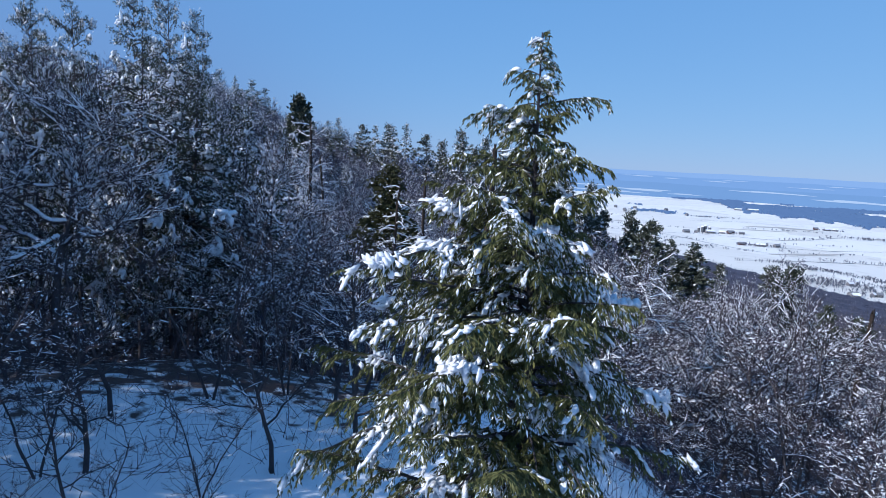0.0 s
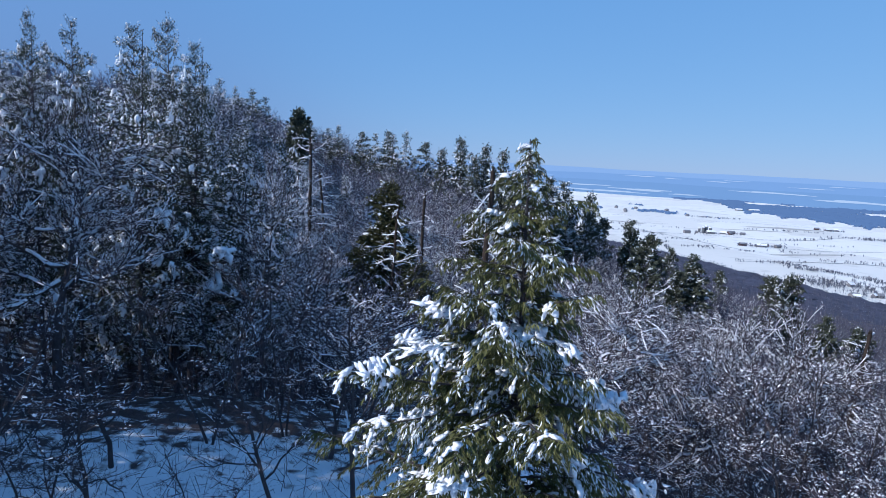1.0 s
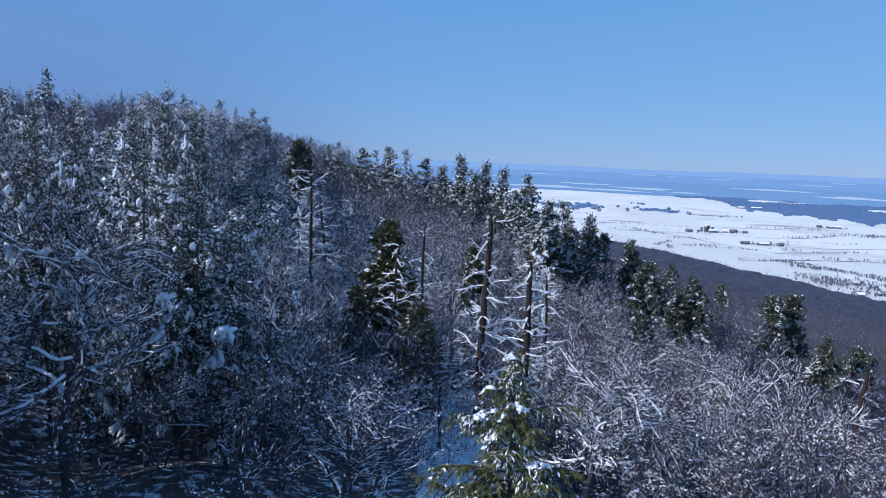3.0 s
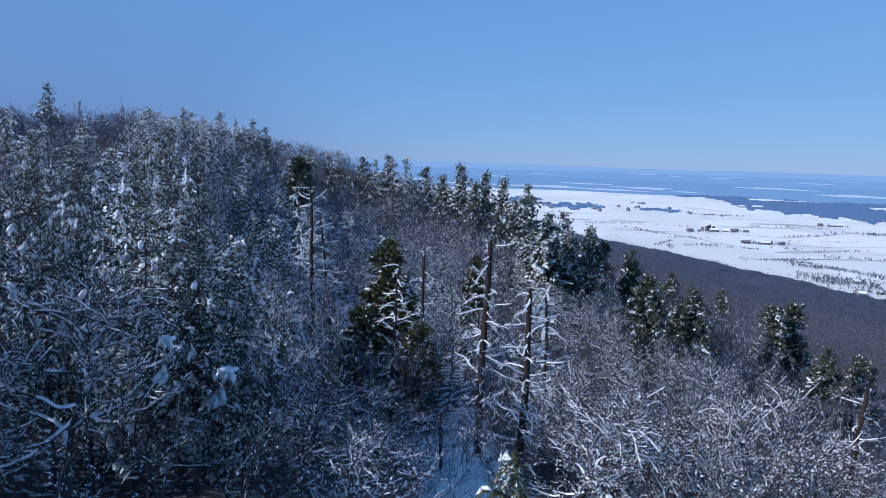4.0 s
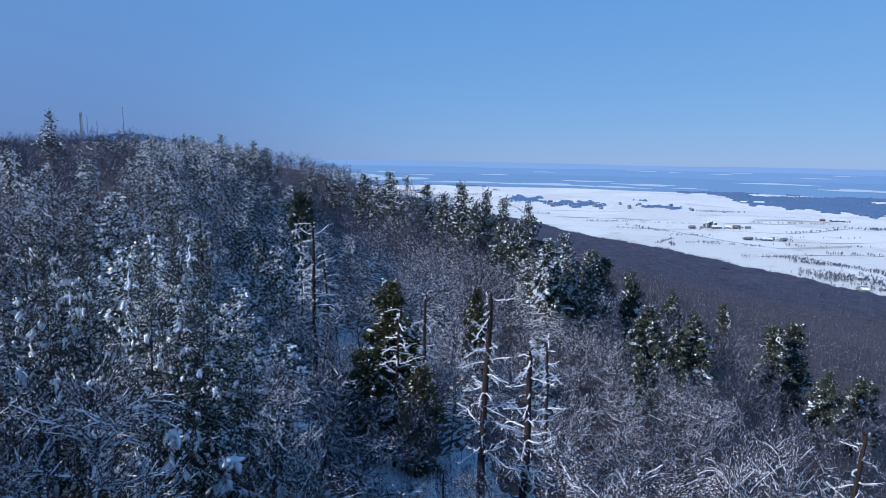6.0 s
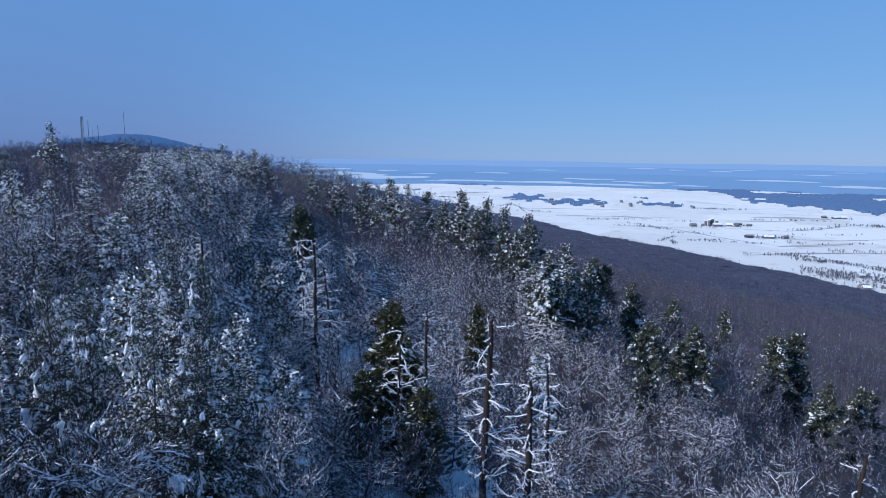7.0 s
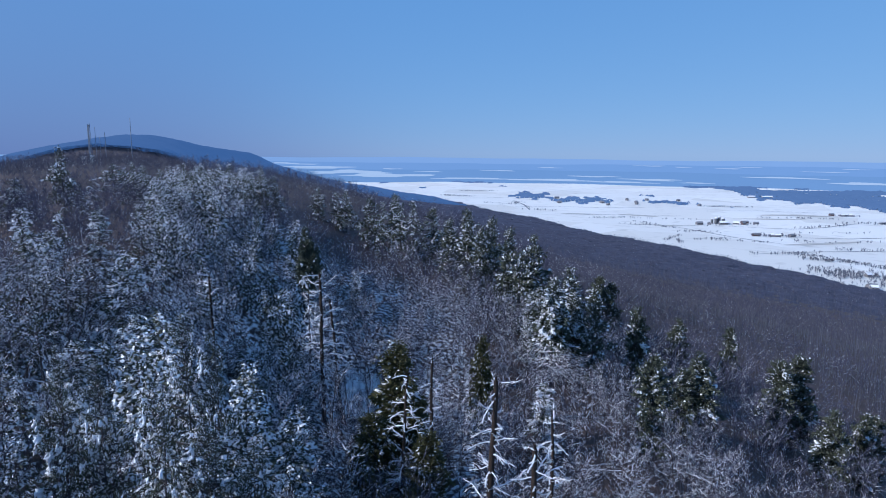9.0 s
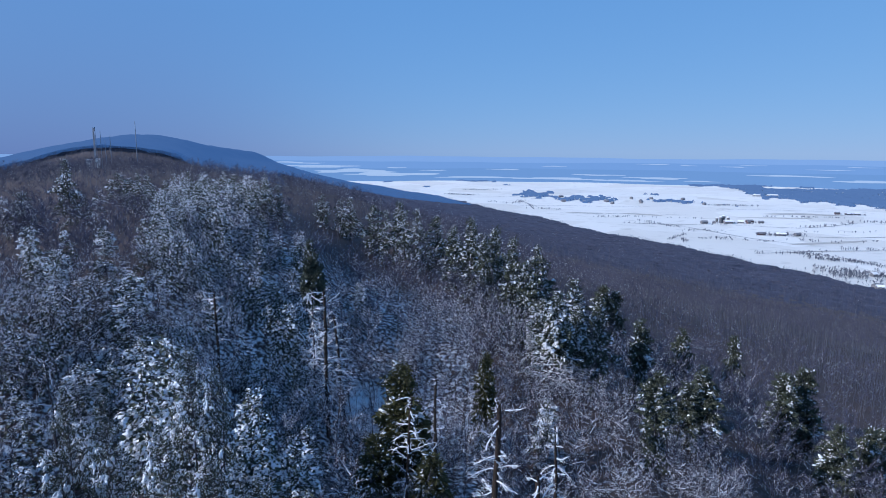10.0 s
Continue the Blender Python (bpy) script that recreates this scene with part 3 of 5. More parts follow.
def field_strip(points, wide, mat=None, name="field", label="strip of pale stubble showing through the snow"):
    """A strip of stubble showing through the snow."""
    pts = np.array(points, float)
    t = np.linspace(0, 1, 30)
    mid = np.stack([np.interp(t, np.linspace(0, 1, len(pts)), pts[:, k]) for k in (0, 1)], -1)
    d = unit(np.gradient(mid, axis=0))
    n = np.stack([-d[:, 1], d[:, 0]], -1) * (wide * np.sin(np.pi * np.clip(t, 0.03, 0.97)) ** 0.5)[:, None]
    rows = [mid + n * k for k in (-1, -0.33, 0.33, 1)]
    v = np.concatenate([np.column_stack([p, terrain(p[:, 0], p[:, 1]) + 0.7]) for p in rows])
    i = np.arange(29)
    f = np.concatenate([np.stack([i + 30 * k, i + 1 + 30 * k, i + 31 + 30 * k, i + 30 + 30 * k], -1) for k in range(3)])
    tagged(new(name, mesh_from(name, v, [f], mat or STUBBLE, True)), label, name, kind="structure")


for points, wide in [([(1150, 2290), (1300, 2300), (1440, 2285)], 26), ([(640, 2350), (760, 2250)], 20), ([(850, 1550), (1100, 1640)], 16), ([(420, 2350), (560, 2330)], 14), ([(1000, 2180), (1250, 2160)], 10)]:
    field_strip(points, wide)


for points, wide in [([(541, 1989), (620, 1985), (700, 1990), (830, 2000)], 2.5), ([(700, 1990), (760, 1850), (800, 1700), (860, 1560)], 2.5), ([(860, 2010), (1075, 1922), (1200, 1960), (1379, 2070)], 2.2), ([(668, 1360), (866, 1427), (1010, 1455), (1150, 1430)], 2.5),
                     ([(380, 2300), (600, 2320), (860, 2290)], 2.5), ([(900, 1750), (1100, 1700), (1300, 1720)], 2.2),
                     ([(200, 2650), (500, 2700), (850, 2650)], 3.0), ([(320, 2480), (330, 2760), (300, 3000)], 3.0), ([(1000, 2450), (1250, 2480), (1500, 2440)], 3.0), ([(30, 3250), (300, 3200), (420, 3000)], 3.5)]:
    field_strip(points, wide, HAZEWOOD, "hedge", "thin dark hedge between snowy fields")


# ---- masts on the summit ----
# steel made lighter and bluer, so haze sits in its colour
STEEL = material("hazed_steel", (0.16, 0.19, 0.25), (0.28, 0.31, 0.37), 0.5, 2.0, 0.0, 10.0)
SHED = material("shed_wall", (0.6, 0.6, 0.6), (0.75, 0.75, 0.74), 0.7, 1.0, 0.0, 8.0)


def lattice_mast(x, y, top, wide, bays):
    root = tagged(new("lattice_mast"), "grey steel lattice mast on the wooded summit", "mast", "masts on the summit")
    z0 = float(terrain(x, y))
    h = top - z0
    for a in range(4):
        c, d = math.cos(a * math.pi / 2 + 0.4), math.sin(a * math.pi / 2 + 0.4)
        part("leg", mesh_from("leg", *joined(tubes([[c * wide, d * wide, -1]], [[c * wide * 0.55, d * wide * 0.55, h]], 0.13, 0.1, 5)), STEEL), root)
        e, g = math.cos((a + 1) * math.pi / 2 + 0.4), math.sin((a + 1) * math.pi / 2 + 0.4)
        p0, p1 = [], []
        for k in range(bays):
            za, zb = h * k / bays, h * (k + 1) / bays
            wa, wb = wide * (1 - 0.45 * k / bays), wide * (1 - 0.45 * (k + 1) / bays)
            p0 += [[c * wa, d * wa, za], [c * wb, d * wb, zb]]
            p1 += [[e * wb, g * wb, zb], [e * wb, g * wb, zb]]
        part("bracing", mesh_from("bracing", *joined(tubes(p0, p1, 0.06, 0.06, 3)), STEEL), root)
    part("antenna", mesh_from("antenna", *joined(tubes([[wide * 0.5, 0, h - 1.5], [-wide * 0.5, 0, h - 1.2]], [[wide * 0.5, 0, h + 1.0], [-wide * 0.5, 0, h + 0.6]], 0.25, 0.25, 6)), STEEL), root)
    root.matrix_basis = pose(x, y, z0)


def pole_mast(x, y, top, r):
    z0 = float(terrain(x, y))
    root = tagged(new("pole_mast"), "thin grey radio mast on the wooded summit", "mast", "masts on the summit")
    part("pole", mesh_from("pole", *joined(tubes([[0, 0, -1]], [[0, 0, top - z0]], r, r * 0.6, 7)), STEEL, True), root)
    root.matrix_basis = pose(x, y, z0)


lattice_mast(-234.5, 400, 49.6, 1.1, 12)
lattice_mast(-236.2, 402, 47.5, 0.5, 14)
pole_mast(-231.7, 402, 48.2, 0.22)
pole_mast(-226.0, 403, 45.0, 0.28)
pole_mast(-228.9, 402, 42.0, 0.24)
pole_mast(-207.3, 400, 54.1, 0.28)
for x, y, w in [(-237.0, 396, 3.4), (-232.0, 397, 3.0)]:
    shed = tagged(new("equipment_shed"), "small white shed at the foot of the masts", "shed")
    part("wall", mesh_from("wall", *joined(box(w, 2.6, -1, 7.0)), SHED), shed)
    part("roof", mesh_from("roof", *joined(box(w + 0.4, 3.0, 7.0, 7.3)), SNOW), shed)
    shed.matrix_basis = pose(x, y, float(terrain(x, y)), 0, 0, 20)


# ---- bare trees ----
def limb(rng, p, d, length, r0, r1, steps, lift, jitter):
    """A bent tapering limb as a chain of segments."""
    out, p, d = [], np.array(p, float), np.array(d, float) / np.linalg.norm(d)
    for i in range(steps):
        d = d + rng.normal(0, jitter, 3) + np.array([0, 0, lift])
        d = d / np.linalg.norm(d)
        q = p + d * length / steps
        out.append((p, q, r0 + (r1 - r0) * i / steps, r0 + (r1 - r0) * (i + 1) / steps))
        p = q
    return out


def columns(segs):
    return np.array([c[0] for c in segs]), np.array([c[1] for c in segs]), np.array([c[2] for c in segs]), np.array([c[3] for c in segs])


def snow_on(segs, rng, keep, swell, sides=4, level_limit=0.8):
    """Ridges of snow lying along the flatter limbs."""
    p0, p1, r0, r1 = columns(segs)
    d = unit(p1 - p0)
    ok = (np.abs(d[:, 2]) < level_limit) & (rng.random(len(d)) < keep)
    p0, p1, r0, r1 = p0[ok], p1[ok], r0[ok], r1[ok]
    up = np.stack([np.zeros(len(r0)), np.zeros(len(r0)), r0 * 0.8 + swell * 0.4], -1)
    return tubes(p0 + up, p1 + up * 0.9, r0 * 0.8 + swell, r1 * 0.8 + swell * 0.8, sides)


def bare_tree(seed, height, spread, limbs, shoots, twigs, thick, snow, forks=1, name="bare_tree", snow_twigs=0.5, rise=(0.35, 1.0), low=3, girth=1.0, steps=5, fine=3, single=False, heap=1.7, gnarl=0.17):
    """A leafless tree with snow along its branches. thick: radius of its twigs at the foot; single: each limb a part of its own."""
    rng = np.random.default_rng(seed)
    root = new(name)
    stem, boughs, small = [], [], []
    for k in range(forks):
        lean = rng.normal(0, 0.07 if forks == 1 else 0.2, 3)
        lean[2] = 1
        stem += limb(rng, (rng.normal(0, 0.1 * (forks > 1)), rng.normal(0, 0.1 * (forks > 1)), -0.8), lean, height * 0.93 + 0.8, 0.013 * height * girth / forks ** 0.5, 0.02, 9, 0.05, 0.08)
    for k in range(limbs):
        seg = stem[int(rng.integers(0, forks)) * 9 + int(np.clip(low + (9 - low) * (k / limbs) + rng.uniform(-0.4, 0.4), 2, 8))]
        h = seg[0][2] / height
        a = k * 2.4 + rng.uniform(-0.5, 0.5)
        length = spread * (1.15 - 0.75 * h) * rng.uniform(0.7, 1.2)
        boughs.append(limb(rng, seg[0] + (seg[1] - seg[0]) * rng.uniform(0, 1), (math.cos(a), math.sin(a), rng.uniform(*rise)), length, max(seg[2] * 0.6, 0.025), 0.012, steps, 0.05, gnarl))
    for b in boughs + [stem[9 * i + 5:9 * i + 9] for i in range(forks)]:
        for k in range(shoots):
            c = b[min(len(b) - 1, int(len(b) * 0.25 + len(b) * 0.75 * (k + rng.uniform(0, 1)) / shoots))]
            d = (c[1] - c[0]) / np.linalg.norm(c[1] - c[0]) + rng.normal(0, 0.55, 3) + np.array([0, 0, 0.2])
            small.append(limb(rng, c[0] + (c[1] - c[0]) * rng.uniform(0, 1), d, spread * rng.uniform(0.25, 0.5), min(c[2] * 0.6, 0.022), 0.007, fine, 0.05, 0.3))
    flat = [c for b in small for c in b]
    q0, q1, _, _ = columns(flat)
    q0, d0 = np.repeat(q0, twigs, 0), np.repeat(q1 - q0, twigs, 0)
    t0 = q0 + d0 * rng.uniform(0, 1, (len(q0), 1))
    t1 = t0 + unit(unit(d0) + rng.normal(0, 0.6, t0.shape) + [0, 0, 0.15]) * rng.uniform(0.3, 1.0, (len(t0), 1)) * (0.17 + spread * 0.075)
    part("trunk", mesh_from("trunk", *joined(*[pipe(stem[9 * k:9 * k + 9], 7 if single else 5) for k in range(forks)]), BARK, True), root)
    if single:
        for b in boughs:
            part("limb", mesh_from("limb", *joined(pipe(b, 5)), BARK, True), root)
        part("branchwork", mesh_from("branchwork", *joined(tubes(*columns(flat), 3)), BARK, True), root, kind="stuff")
    else:
        part("branchwork", mesh_from("branchwork", *joined(tubes(*columns([c for b in boughs for c in b]), 3), tubes(*columns(flat), 3)), BARK, True), root, kind="stuff")
    part("crown", mesh_from("crown", *joined(blades(t0, t1, thick * 1.3, rng)), TWIG), root, kind="stuff")
    pick = rng.random(len(t0)) < snow_twigs
    rise_by = np.array([[0, 0, thick * 1.2]])
    f0 = rng.uniform(0, 0.7, (int(pick.sum()), 1))
    f1 = f0 + rng.uniform(0.15, 0.4, f0.shape)
    a, b = t0[pick], t1[pick]
    bits = [snow_on([c for e in boughs for c in e], rng, snow, thick * heap, 4 if single else 3), snow_on(flat, rng, snow * 0.75, thick * heap * 0.55, 3), blades(a + (b - a) * f0 + rise_by, a + (b - a) * f1 + rise_by * 1.5, thick * 2.0, rng)]
    if single:
        n = len(t0) // 16
        k = rng.integers(0, len(t0), n)
        w = rng.uniform(0.02, 0.05, n)
        bits.append(lumps(t0[k] + (t1[k] - t0[k]) * 0.5 + [0, 0, 0.02], t1[k] - t0[k], np.stack([w * 1.8, w, w * 0.8], -1), 0.6, 0, rng, 0.15))
    part("snow", mesh_from("snow", *joined(*bits), SNOW), root, "snow lying along the branches", "stuff")
    return root


# ---- conifers ----
def crown(rng, height, radius, whorls, per, tufts, needles, leaf, wide=0.2, start=0.1, blunt=0.7, belly=0.3, rise=(-0.05, 0.8), sag=0.35, rag=0.5, load=0.3, heap=1.0, frost=0.15, level=1, lift=0.1, fleck=1.0, thin=False):
    """The crown of a conifer: whorls of sagging boughs with tufts of needles, some tufts under a clump of snow.
    load: share of the tufts with a clump; frost: share of the needles that are white; belly: where it is widest."""
    t = np.repeat(np.linspace(0, 1, whorls) ** 0.85, per) + rng.normal(0, 0.3 / whorls, whorls * per)
    t = np.clip(t[rng.random(len(t)) > rag * 0.3], 0, 0.985)
    m = len(t)
    a = rng.uniform(0, 2 * np.pi) + np.arange(m) * 2.399 + rng.normal(0, 0.35, m)
    lobes = 1 + 0.45 * rag * np.sin(2 * a + rng.uniform(0, 6) + 5 * t) + 0.3 * rag * np.sin(9 * t + rng.uniform(0, 6))
    length = (radius * (1 - t) ** blunt * np.clip(0.5 + 0.5 * t / belly, 0, 1) * np.clip(rng.uniform(1 - rag, 1 + 0.35 * rag, m) * lobes, 0.2, 1.2) + 0.12).clip(0.12)
    out = np.stack([np.cos(a), np.sin(a), 0 * a], -1)
    side = np.stack([-np.sin(a), np.cos(a), 0 * a], -1)
    root = np.stack([0 * t, 0 * t, height * (start + (1 - start) * t)], -1)
    up = rise[0] + (rise[1] - rise[0]) * t ** 1.5 + rng.normal(0, 0.14, m)
    fall = sag * rng.uniform(0.6, 1.4, m) * np.clip(length / radius + 0.25, 0, 1)
    bend = rng.normal(0, 0.18, m)

    def along(k, f):
        return root[k] + out[k] * (length[k] * f)[:, None] + side[k] * (length[k] * bend[k] * f ** 2)[:, None] + np.stack([0 * f, 0 * f, length[k] * (up[k] * f - fall[k] * f ** 2)], -1)

    every, steps = np.arange(m), np.linspace(0, 1, 3 if thin else 5)
    wood = [tubes(along(every, np.full(m, f)), along(every, np.full(m, g)), (0.012 + 0.011 * length) * (1.05 - f), (0.012 + 0.011 * length) * (1.05 - g), 3) for f, g in zip(steps[:-1], steps[1:])]
    k = np.repeat(every, np.maximum(2, (tufts * (length / radius) ** 0.75 + 0.5).astype(int)))
    n = len(k)
    f = rng.uniform(0.06, 1, n) ** 0.6
    off = rng.uniform(-1, 1, n) * (0.42 * length[k] * (1.08 - f) + 0.08)
    c = along(k, f) + side[k] * off[:, None] - np.stack([0 * f, 0 * f, fall[k] * np.abs(off) * 0.8], -1) + rng.normal(0, 0.04, (n, 3))
    o = unit(out[k] + side[k] * (off / (0.3 * length[k] + 0.1))[:, None] * 0.6 + np.stack([0 * f, 0 * f, up[k] - 2 * fall[k] * f], -1))
    wood.append(blades(along(k, np.clip(f - 0.2, 0, 1)), c, 0.012, rng) if thin else tubes(along(k, np.clip(f - 0.2, 0, 1)), c, 0.009, 0.004, 3))
    q, d = np.repeat(c, needles, 0), np.repeat(o, needles, 0)
    q = q + d * rng.uniform(-0.9, 0.5, (len(q), 1)) * leaf + rng.normal(0, 0.35 * leaf, q.shape)
    d = d * 0.75 + rng.normal(0, 0.5, d.shape) + [0, 0, lift]
    drift = 0.5 + 0.25 * (np.sin(c[:, 0] * 1.7 + c[:, 2] * 0.9) + np.sin(c[:, 1] * 1.9 - c[:, 2] * 1.3))
    want = 0.5 * rng.random(n) + 0.35 * drift + 0.35 * f + 0.12 * o[:, 2]
    rank = np.argsort(np.argsort(-want)) / n
    cold = rng.random(len(q)) < np.repeat(np.clip(frost * (1.7 - 1.4 * rank), 0, 0.95), needles)
    size = leaf * rng.uniform(0.6, 1.25, len(q)) * np.repeat(np.clip(0.45 + 0.9 * length[k] / radius, 0, 1), needles)
    green = sprays(q[~cold], d[~cold], size[~cold], size[~cold] * wide, 0.4, rng)
    snow = [sprays(q[cold] + [0, 0, leaf * 0.15], d[cold] * [1, 1, 0.6], size[cold] * 0.8 * fleck, size[cold] * wide * 1.1 * fleck, -0.3, rng)]
    full = np.nonzero((rank < load) & (f > 0.3))[0]
    if len(full):
        piles = 5 if level else 3
        j = np.repeat(full, piles)
        big = np.repeat(heap * np.clip(rng.lognormal(-0.2, 0.5, len(full)), 0.3, 2.2) * np.clip(0.2 + 0.8 * length[k[full]] / radius, 0, 1), piles)
        way = unit(o[j] + rng.normal(0, 0.5, (len(j), 3)) - [0, 0, 0.35])
        size = np.stack([rng.uniform(0.12, 0.26, len(j)), rng.uniform(0.06, 0.12, len(j)), rng.uniform(0.05, 0.09, len(j))], -1) * big[:, None]
        at = c[j] + way * (size[:, :1] * 0.7) + rng.normal(0, 0.05, (len(j), 3)) * big[:, None] + [0, 0, 0.08]
        snow.append(lumps(at, way, size, 0.8, level, rng, 0.45))
    return wood, [green], snow


def conifer(seed, height, radius, mat, name, dead=0, start=0.1, girth=1.0, **shape):
    """A conifer of its own: stem, boughs, needles and clumps of snow; dead: bare lower branches."""
    rng = np.random.default_rng(seed)
    root = new(name)
    stem = limb(rng, (0, 0, -0.8), (0, 0, 1), height + 0.8, 0.013 * height * girth, 0.012, 10, 0.15, 0.02)
    wood, green, snow = crown(rng, height, radius, start=start, **shape)
    part("trunk", mesh_from("trunk", *joined(pipe(stem, 7)), BARK, True), root)
    part("branchwork", mesh_from("branchwork", *joined(*wood), BARK, True), root, kind="stuff")
    part("foliage", mesh_from("foliage", *joined(*green), mat), root, kind="stuff")
    for j in range(dead):
        a, h = j * 2.4 + rng.uniform(-0.5, 0.5), start * (0.15 + 0.95 * j / dead)
        b = limb(rng, (0, 0, h * height), (math.cos(a), math.sin(a), rng.uniform(-0.1, 0.4)), radius * rng.uniform(0.5, 1.3), 0.028, 0.008, 6, -0.09, 0.16)
        tw = []
        for _ in range(7):
            e = b[int(rng.integers(1, 6))]
            tw += limb(rng, e[0], unit(e[1] - e[0]) + rng.normal(0, 0.6, 3), radius * rng.uniform(0.12, 0.34), 0.011, 0.005, 3, -0.05, 0.25)
        part("dead_branch", mesh_from("dead_branch", *joined(tubes(*columns(b), 4), tubes(*columns(tw), 3)), BARK, True), root, "bare dead lower branch")
        snow += [snow_on(b, rng, 0.85, 0.028, 4), snow_on(tw, rng, 0.75, 0.018, 3)]
    part("snow", mesh_from("snow", *joined(*snow), SNOW, True), root, "clumps of snow on the boughs", "stuff")
    return root


def hero_hemlock(seed, height):
    """The tall hemlock close by: every bough a part, with its needles, its frost and its snow under it."""
    rng = np.random.default_rng(seed)
    root = new("hemlock_tree")
    stem = limb(rng, (0, 0, -0.8), (0, 0, 1), height + 0.8, 0.17, 0.010, 14, 0.15, 0.012)
    part("trunk", mesh_from("trunk", *joined(pipe(stem, 9)), BARK, True), root)
    # metres below the tip, bearing, reach, rise
    plan = [(1.35, 12, 1.35, 0.55), (2.45, -12, 1.30, 0.30), (1.7, 165, 1.30, 0.5), (7.2, 184, 5.2, 0.16), (4.2, 192, 3.3, 0.22), (6.0, -22, 3.1, 0.16), (7.9, -12, 3.2, 0.14), (5.5, 205, 3.4, 0.18), (7.7, 232, 3.7, 0.1), (6.2, 170, 3.3, 0.2), (8.6, 200, 4.0, 0.15), (4.9, 12, 2.2, 0.2)]
    heavy = len(plan)
    below, k = 0.08, 0
    while below < height - 0.9:
        reach = float(np.interp(below, [0, 1, 2, 3, 4, 5.3, 7, 9, 11], [0.12, 0.46, 0.85, 1.45, 2.05, 2.7, 3.1, 3.3, 2.8]))
        a = k * 2.399 + rng.uniform(-0.5, 0.5)
        plan.append((below, math.degrees(a), reach * (1.0 - 0.26 * math.cos(a)) * rng.uniform(0.4, 1.25), rng.uniform(0.1, 0.75) + 0.5 * math.exp(-below / 1.1)))
        below += rng.uniform(0.025, 0.06) + 0.018 * below / 5 + 0.05 * math.exp(-below / 1.2)
        k += 1
    for which, (below, deg, reach, rise) in enumerate(plan):
        a = radians(deg)
        g = (height - below + 0.8) / (height + 0.8) * 14
        c = stem[min(13, int(g))]
        b = limb(rng, c[0] + (c[1] - c[0]) * (g % 1), (math.cos(a), math.sin(a), rise), reach, 0.010 + 0.010 * reach, 0.005, 8, -0.03 - 0.014 * min(reach, 2.6), 0.08)
        bough = part("bough", mesh_from("bough", *joined(pipe(b, 5)), BARK, True), root)
        n = max(5, int(5 + 9.0 * reach))
        shoots, loaded = [], []
        white = 0.24 if which < heavy and below > 3 else float(rng.choice([0.0, 0.05, 0.14, 0.34], p=[0.36, 0.32, 0.22, 0.10])) * (0.55 if below < 3 else 1.0)
        for i in range(n):
            f = 0.12 + 0.88 * (i + rng.uniform(0, 1)) / n
            c = b[min(7, int(f * 8))]
            d = unit(c[1] - c[0])
            flat = unit(np.cross(d, [0, 0, 1.0])) * (1 if i % 2 else -1)
            ln = (0.36 * reach * (1.08 - f) + 0.22) * rng.uniform(0.6, 1.25)
            s = limb(rng, c[0] + (c[1] - c[0]) * rng.uniform(0, 1), d * 0.75 + flat * rng.uniform(0.5, 1.0) + np.array([0, 0, 0.12]), ln, 0.007, 0.003, 4, -0.30, 0.14)
            shoots.append(s)
            if rng.random() < white:
                loaded.append(s)
        shoots.append(b[5:])
        segs = [c for s in shoots for c in s]
        s0, s1, _, _ = columns(segs)
        seg_len = np.linalg.norm(s1 - s0, axis=1)
        many = np.maximum(4, (seg_len * 62).astype(int))
        j = np.repeat(np.arange(len(segs)), many)
        along = unit(s1 - s0)[j]
        p = s0[j] + (s1 - s0)[j] * rng.uniform(0, 1, (len(j), 1)) + rng.normal(0, 0.012, (len(j), 3))
        lateral = unit(np.cross(along, [0, 0, 1.0])) * rng.choice([-1.0, 1.0], len(j))[:, None]
        d = along * 0.75 + lateral * rng.uniform(0.2, 0.8, (len(j), 1)) + rng.normal(0, 0.2, p.shape) + [0, 0, -0.6]
        leaf = 0.13 * rng.uniform(0.55, 1.3, len(j)) * min(1.0, 0.6 + 0.16 * below)
        pale = rng.random(len(j)) < (0.16 + 0.45 * white) * np.clip(0.6 + 0.8 * np.sin(p[:, 0] * 3 + p[:, 2] * 4), 0.1, 1.5)
        part("foliage", mesh_from("foliage", *joined(sprays(p[~pale], d[~pale], leaf[~pale], leaf[~pale] * 0.13, 0.4, rng), tubes(*columns(segs), 3)), HEMLOCK), bough, kind="stuff")
        if pale.any():
            part("frost", mesh_from("frost", *joined(sprays(p[pale] + [0, 0, 0.012], d[pale], leaf[pale] * 0.9, leaf[pale] * 0.15, -0.3, rng)), SNOW), bough, "flecks of snow among the needles", "stuff")
        if loaded:
            q0, q1, _, _ = columns([c for s in loaded for c in s])
            i = np.repeat(np.arange(len(q0)), 3)
            q = q0[i] + (q1 - q0)[i] * rng.uniform(0, 1, (len(i), 1)) + rng.normal(0, 0.018, (len(i), 3)) + [0, 0, 0.03]
            fat = np.clip(rng.lognormal(-0.1, 0.4, len(i)), 0.4, 2.0)[:, None] * (0.75 + 0.08 * reach)
            size = np.stack([rng.uniform(0.04, 0.11, len(i)), rng.uniform(0.022, 0.05, len(i)), rng.uniform(0.018, 0.04, len(i))], -1) * fat
            bits = [lumps(q, (q1 - q0)[i] + rng.normal(0, 0.02, q.shape), size, 0.8, 1, rng, 0.45)]
            if reach > 1.0 and rng.random() < (0.9 if which < heavy else 0.4):
                for _ in range(1 + int(reach > 2.5) + int(reach > 4)):
                    c = loaded[int(rng.integers(0, len(loaded)))][1]
                    m = 30
                    spot = c[0] + rng.normal(0, 1, (m, 3)) * [0.17, 0.17, 0.05] + [0, 0, 0.05]
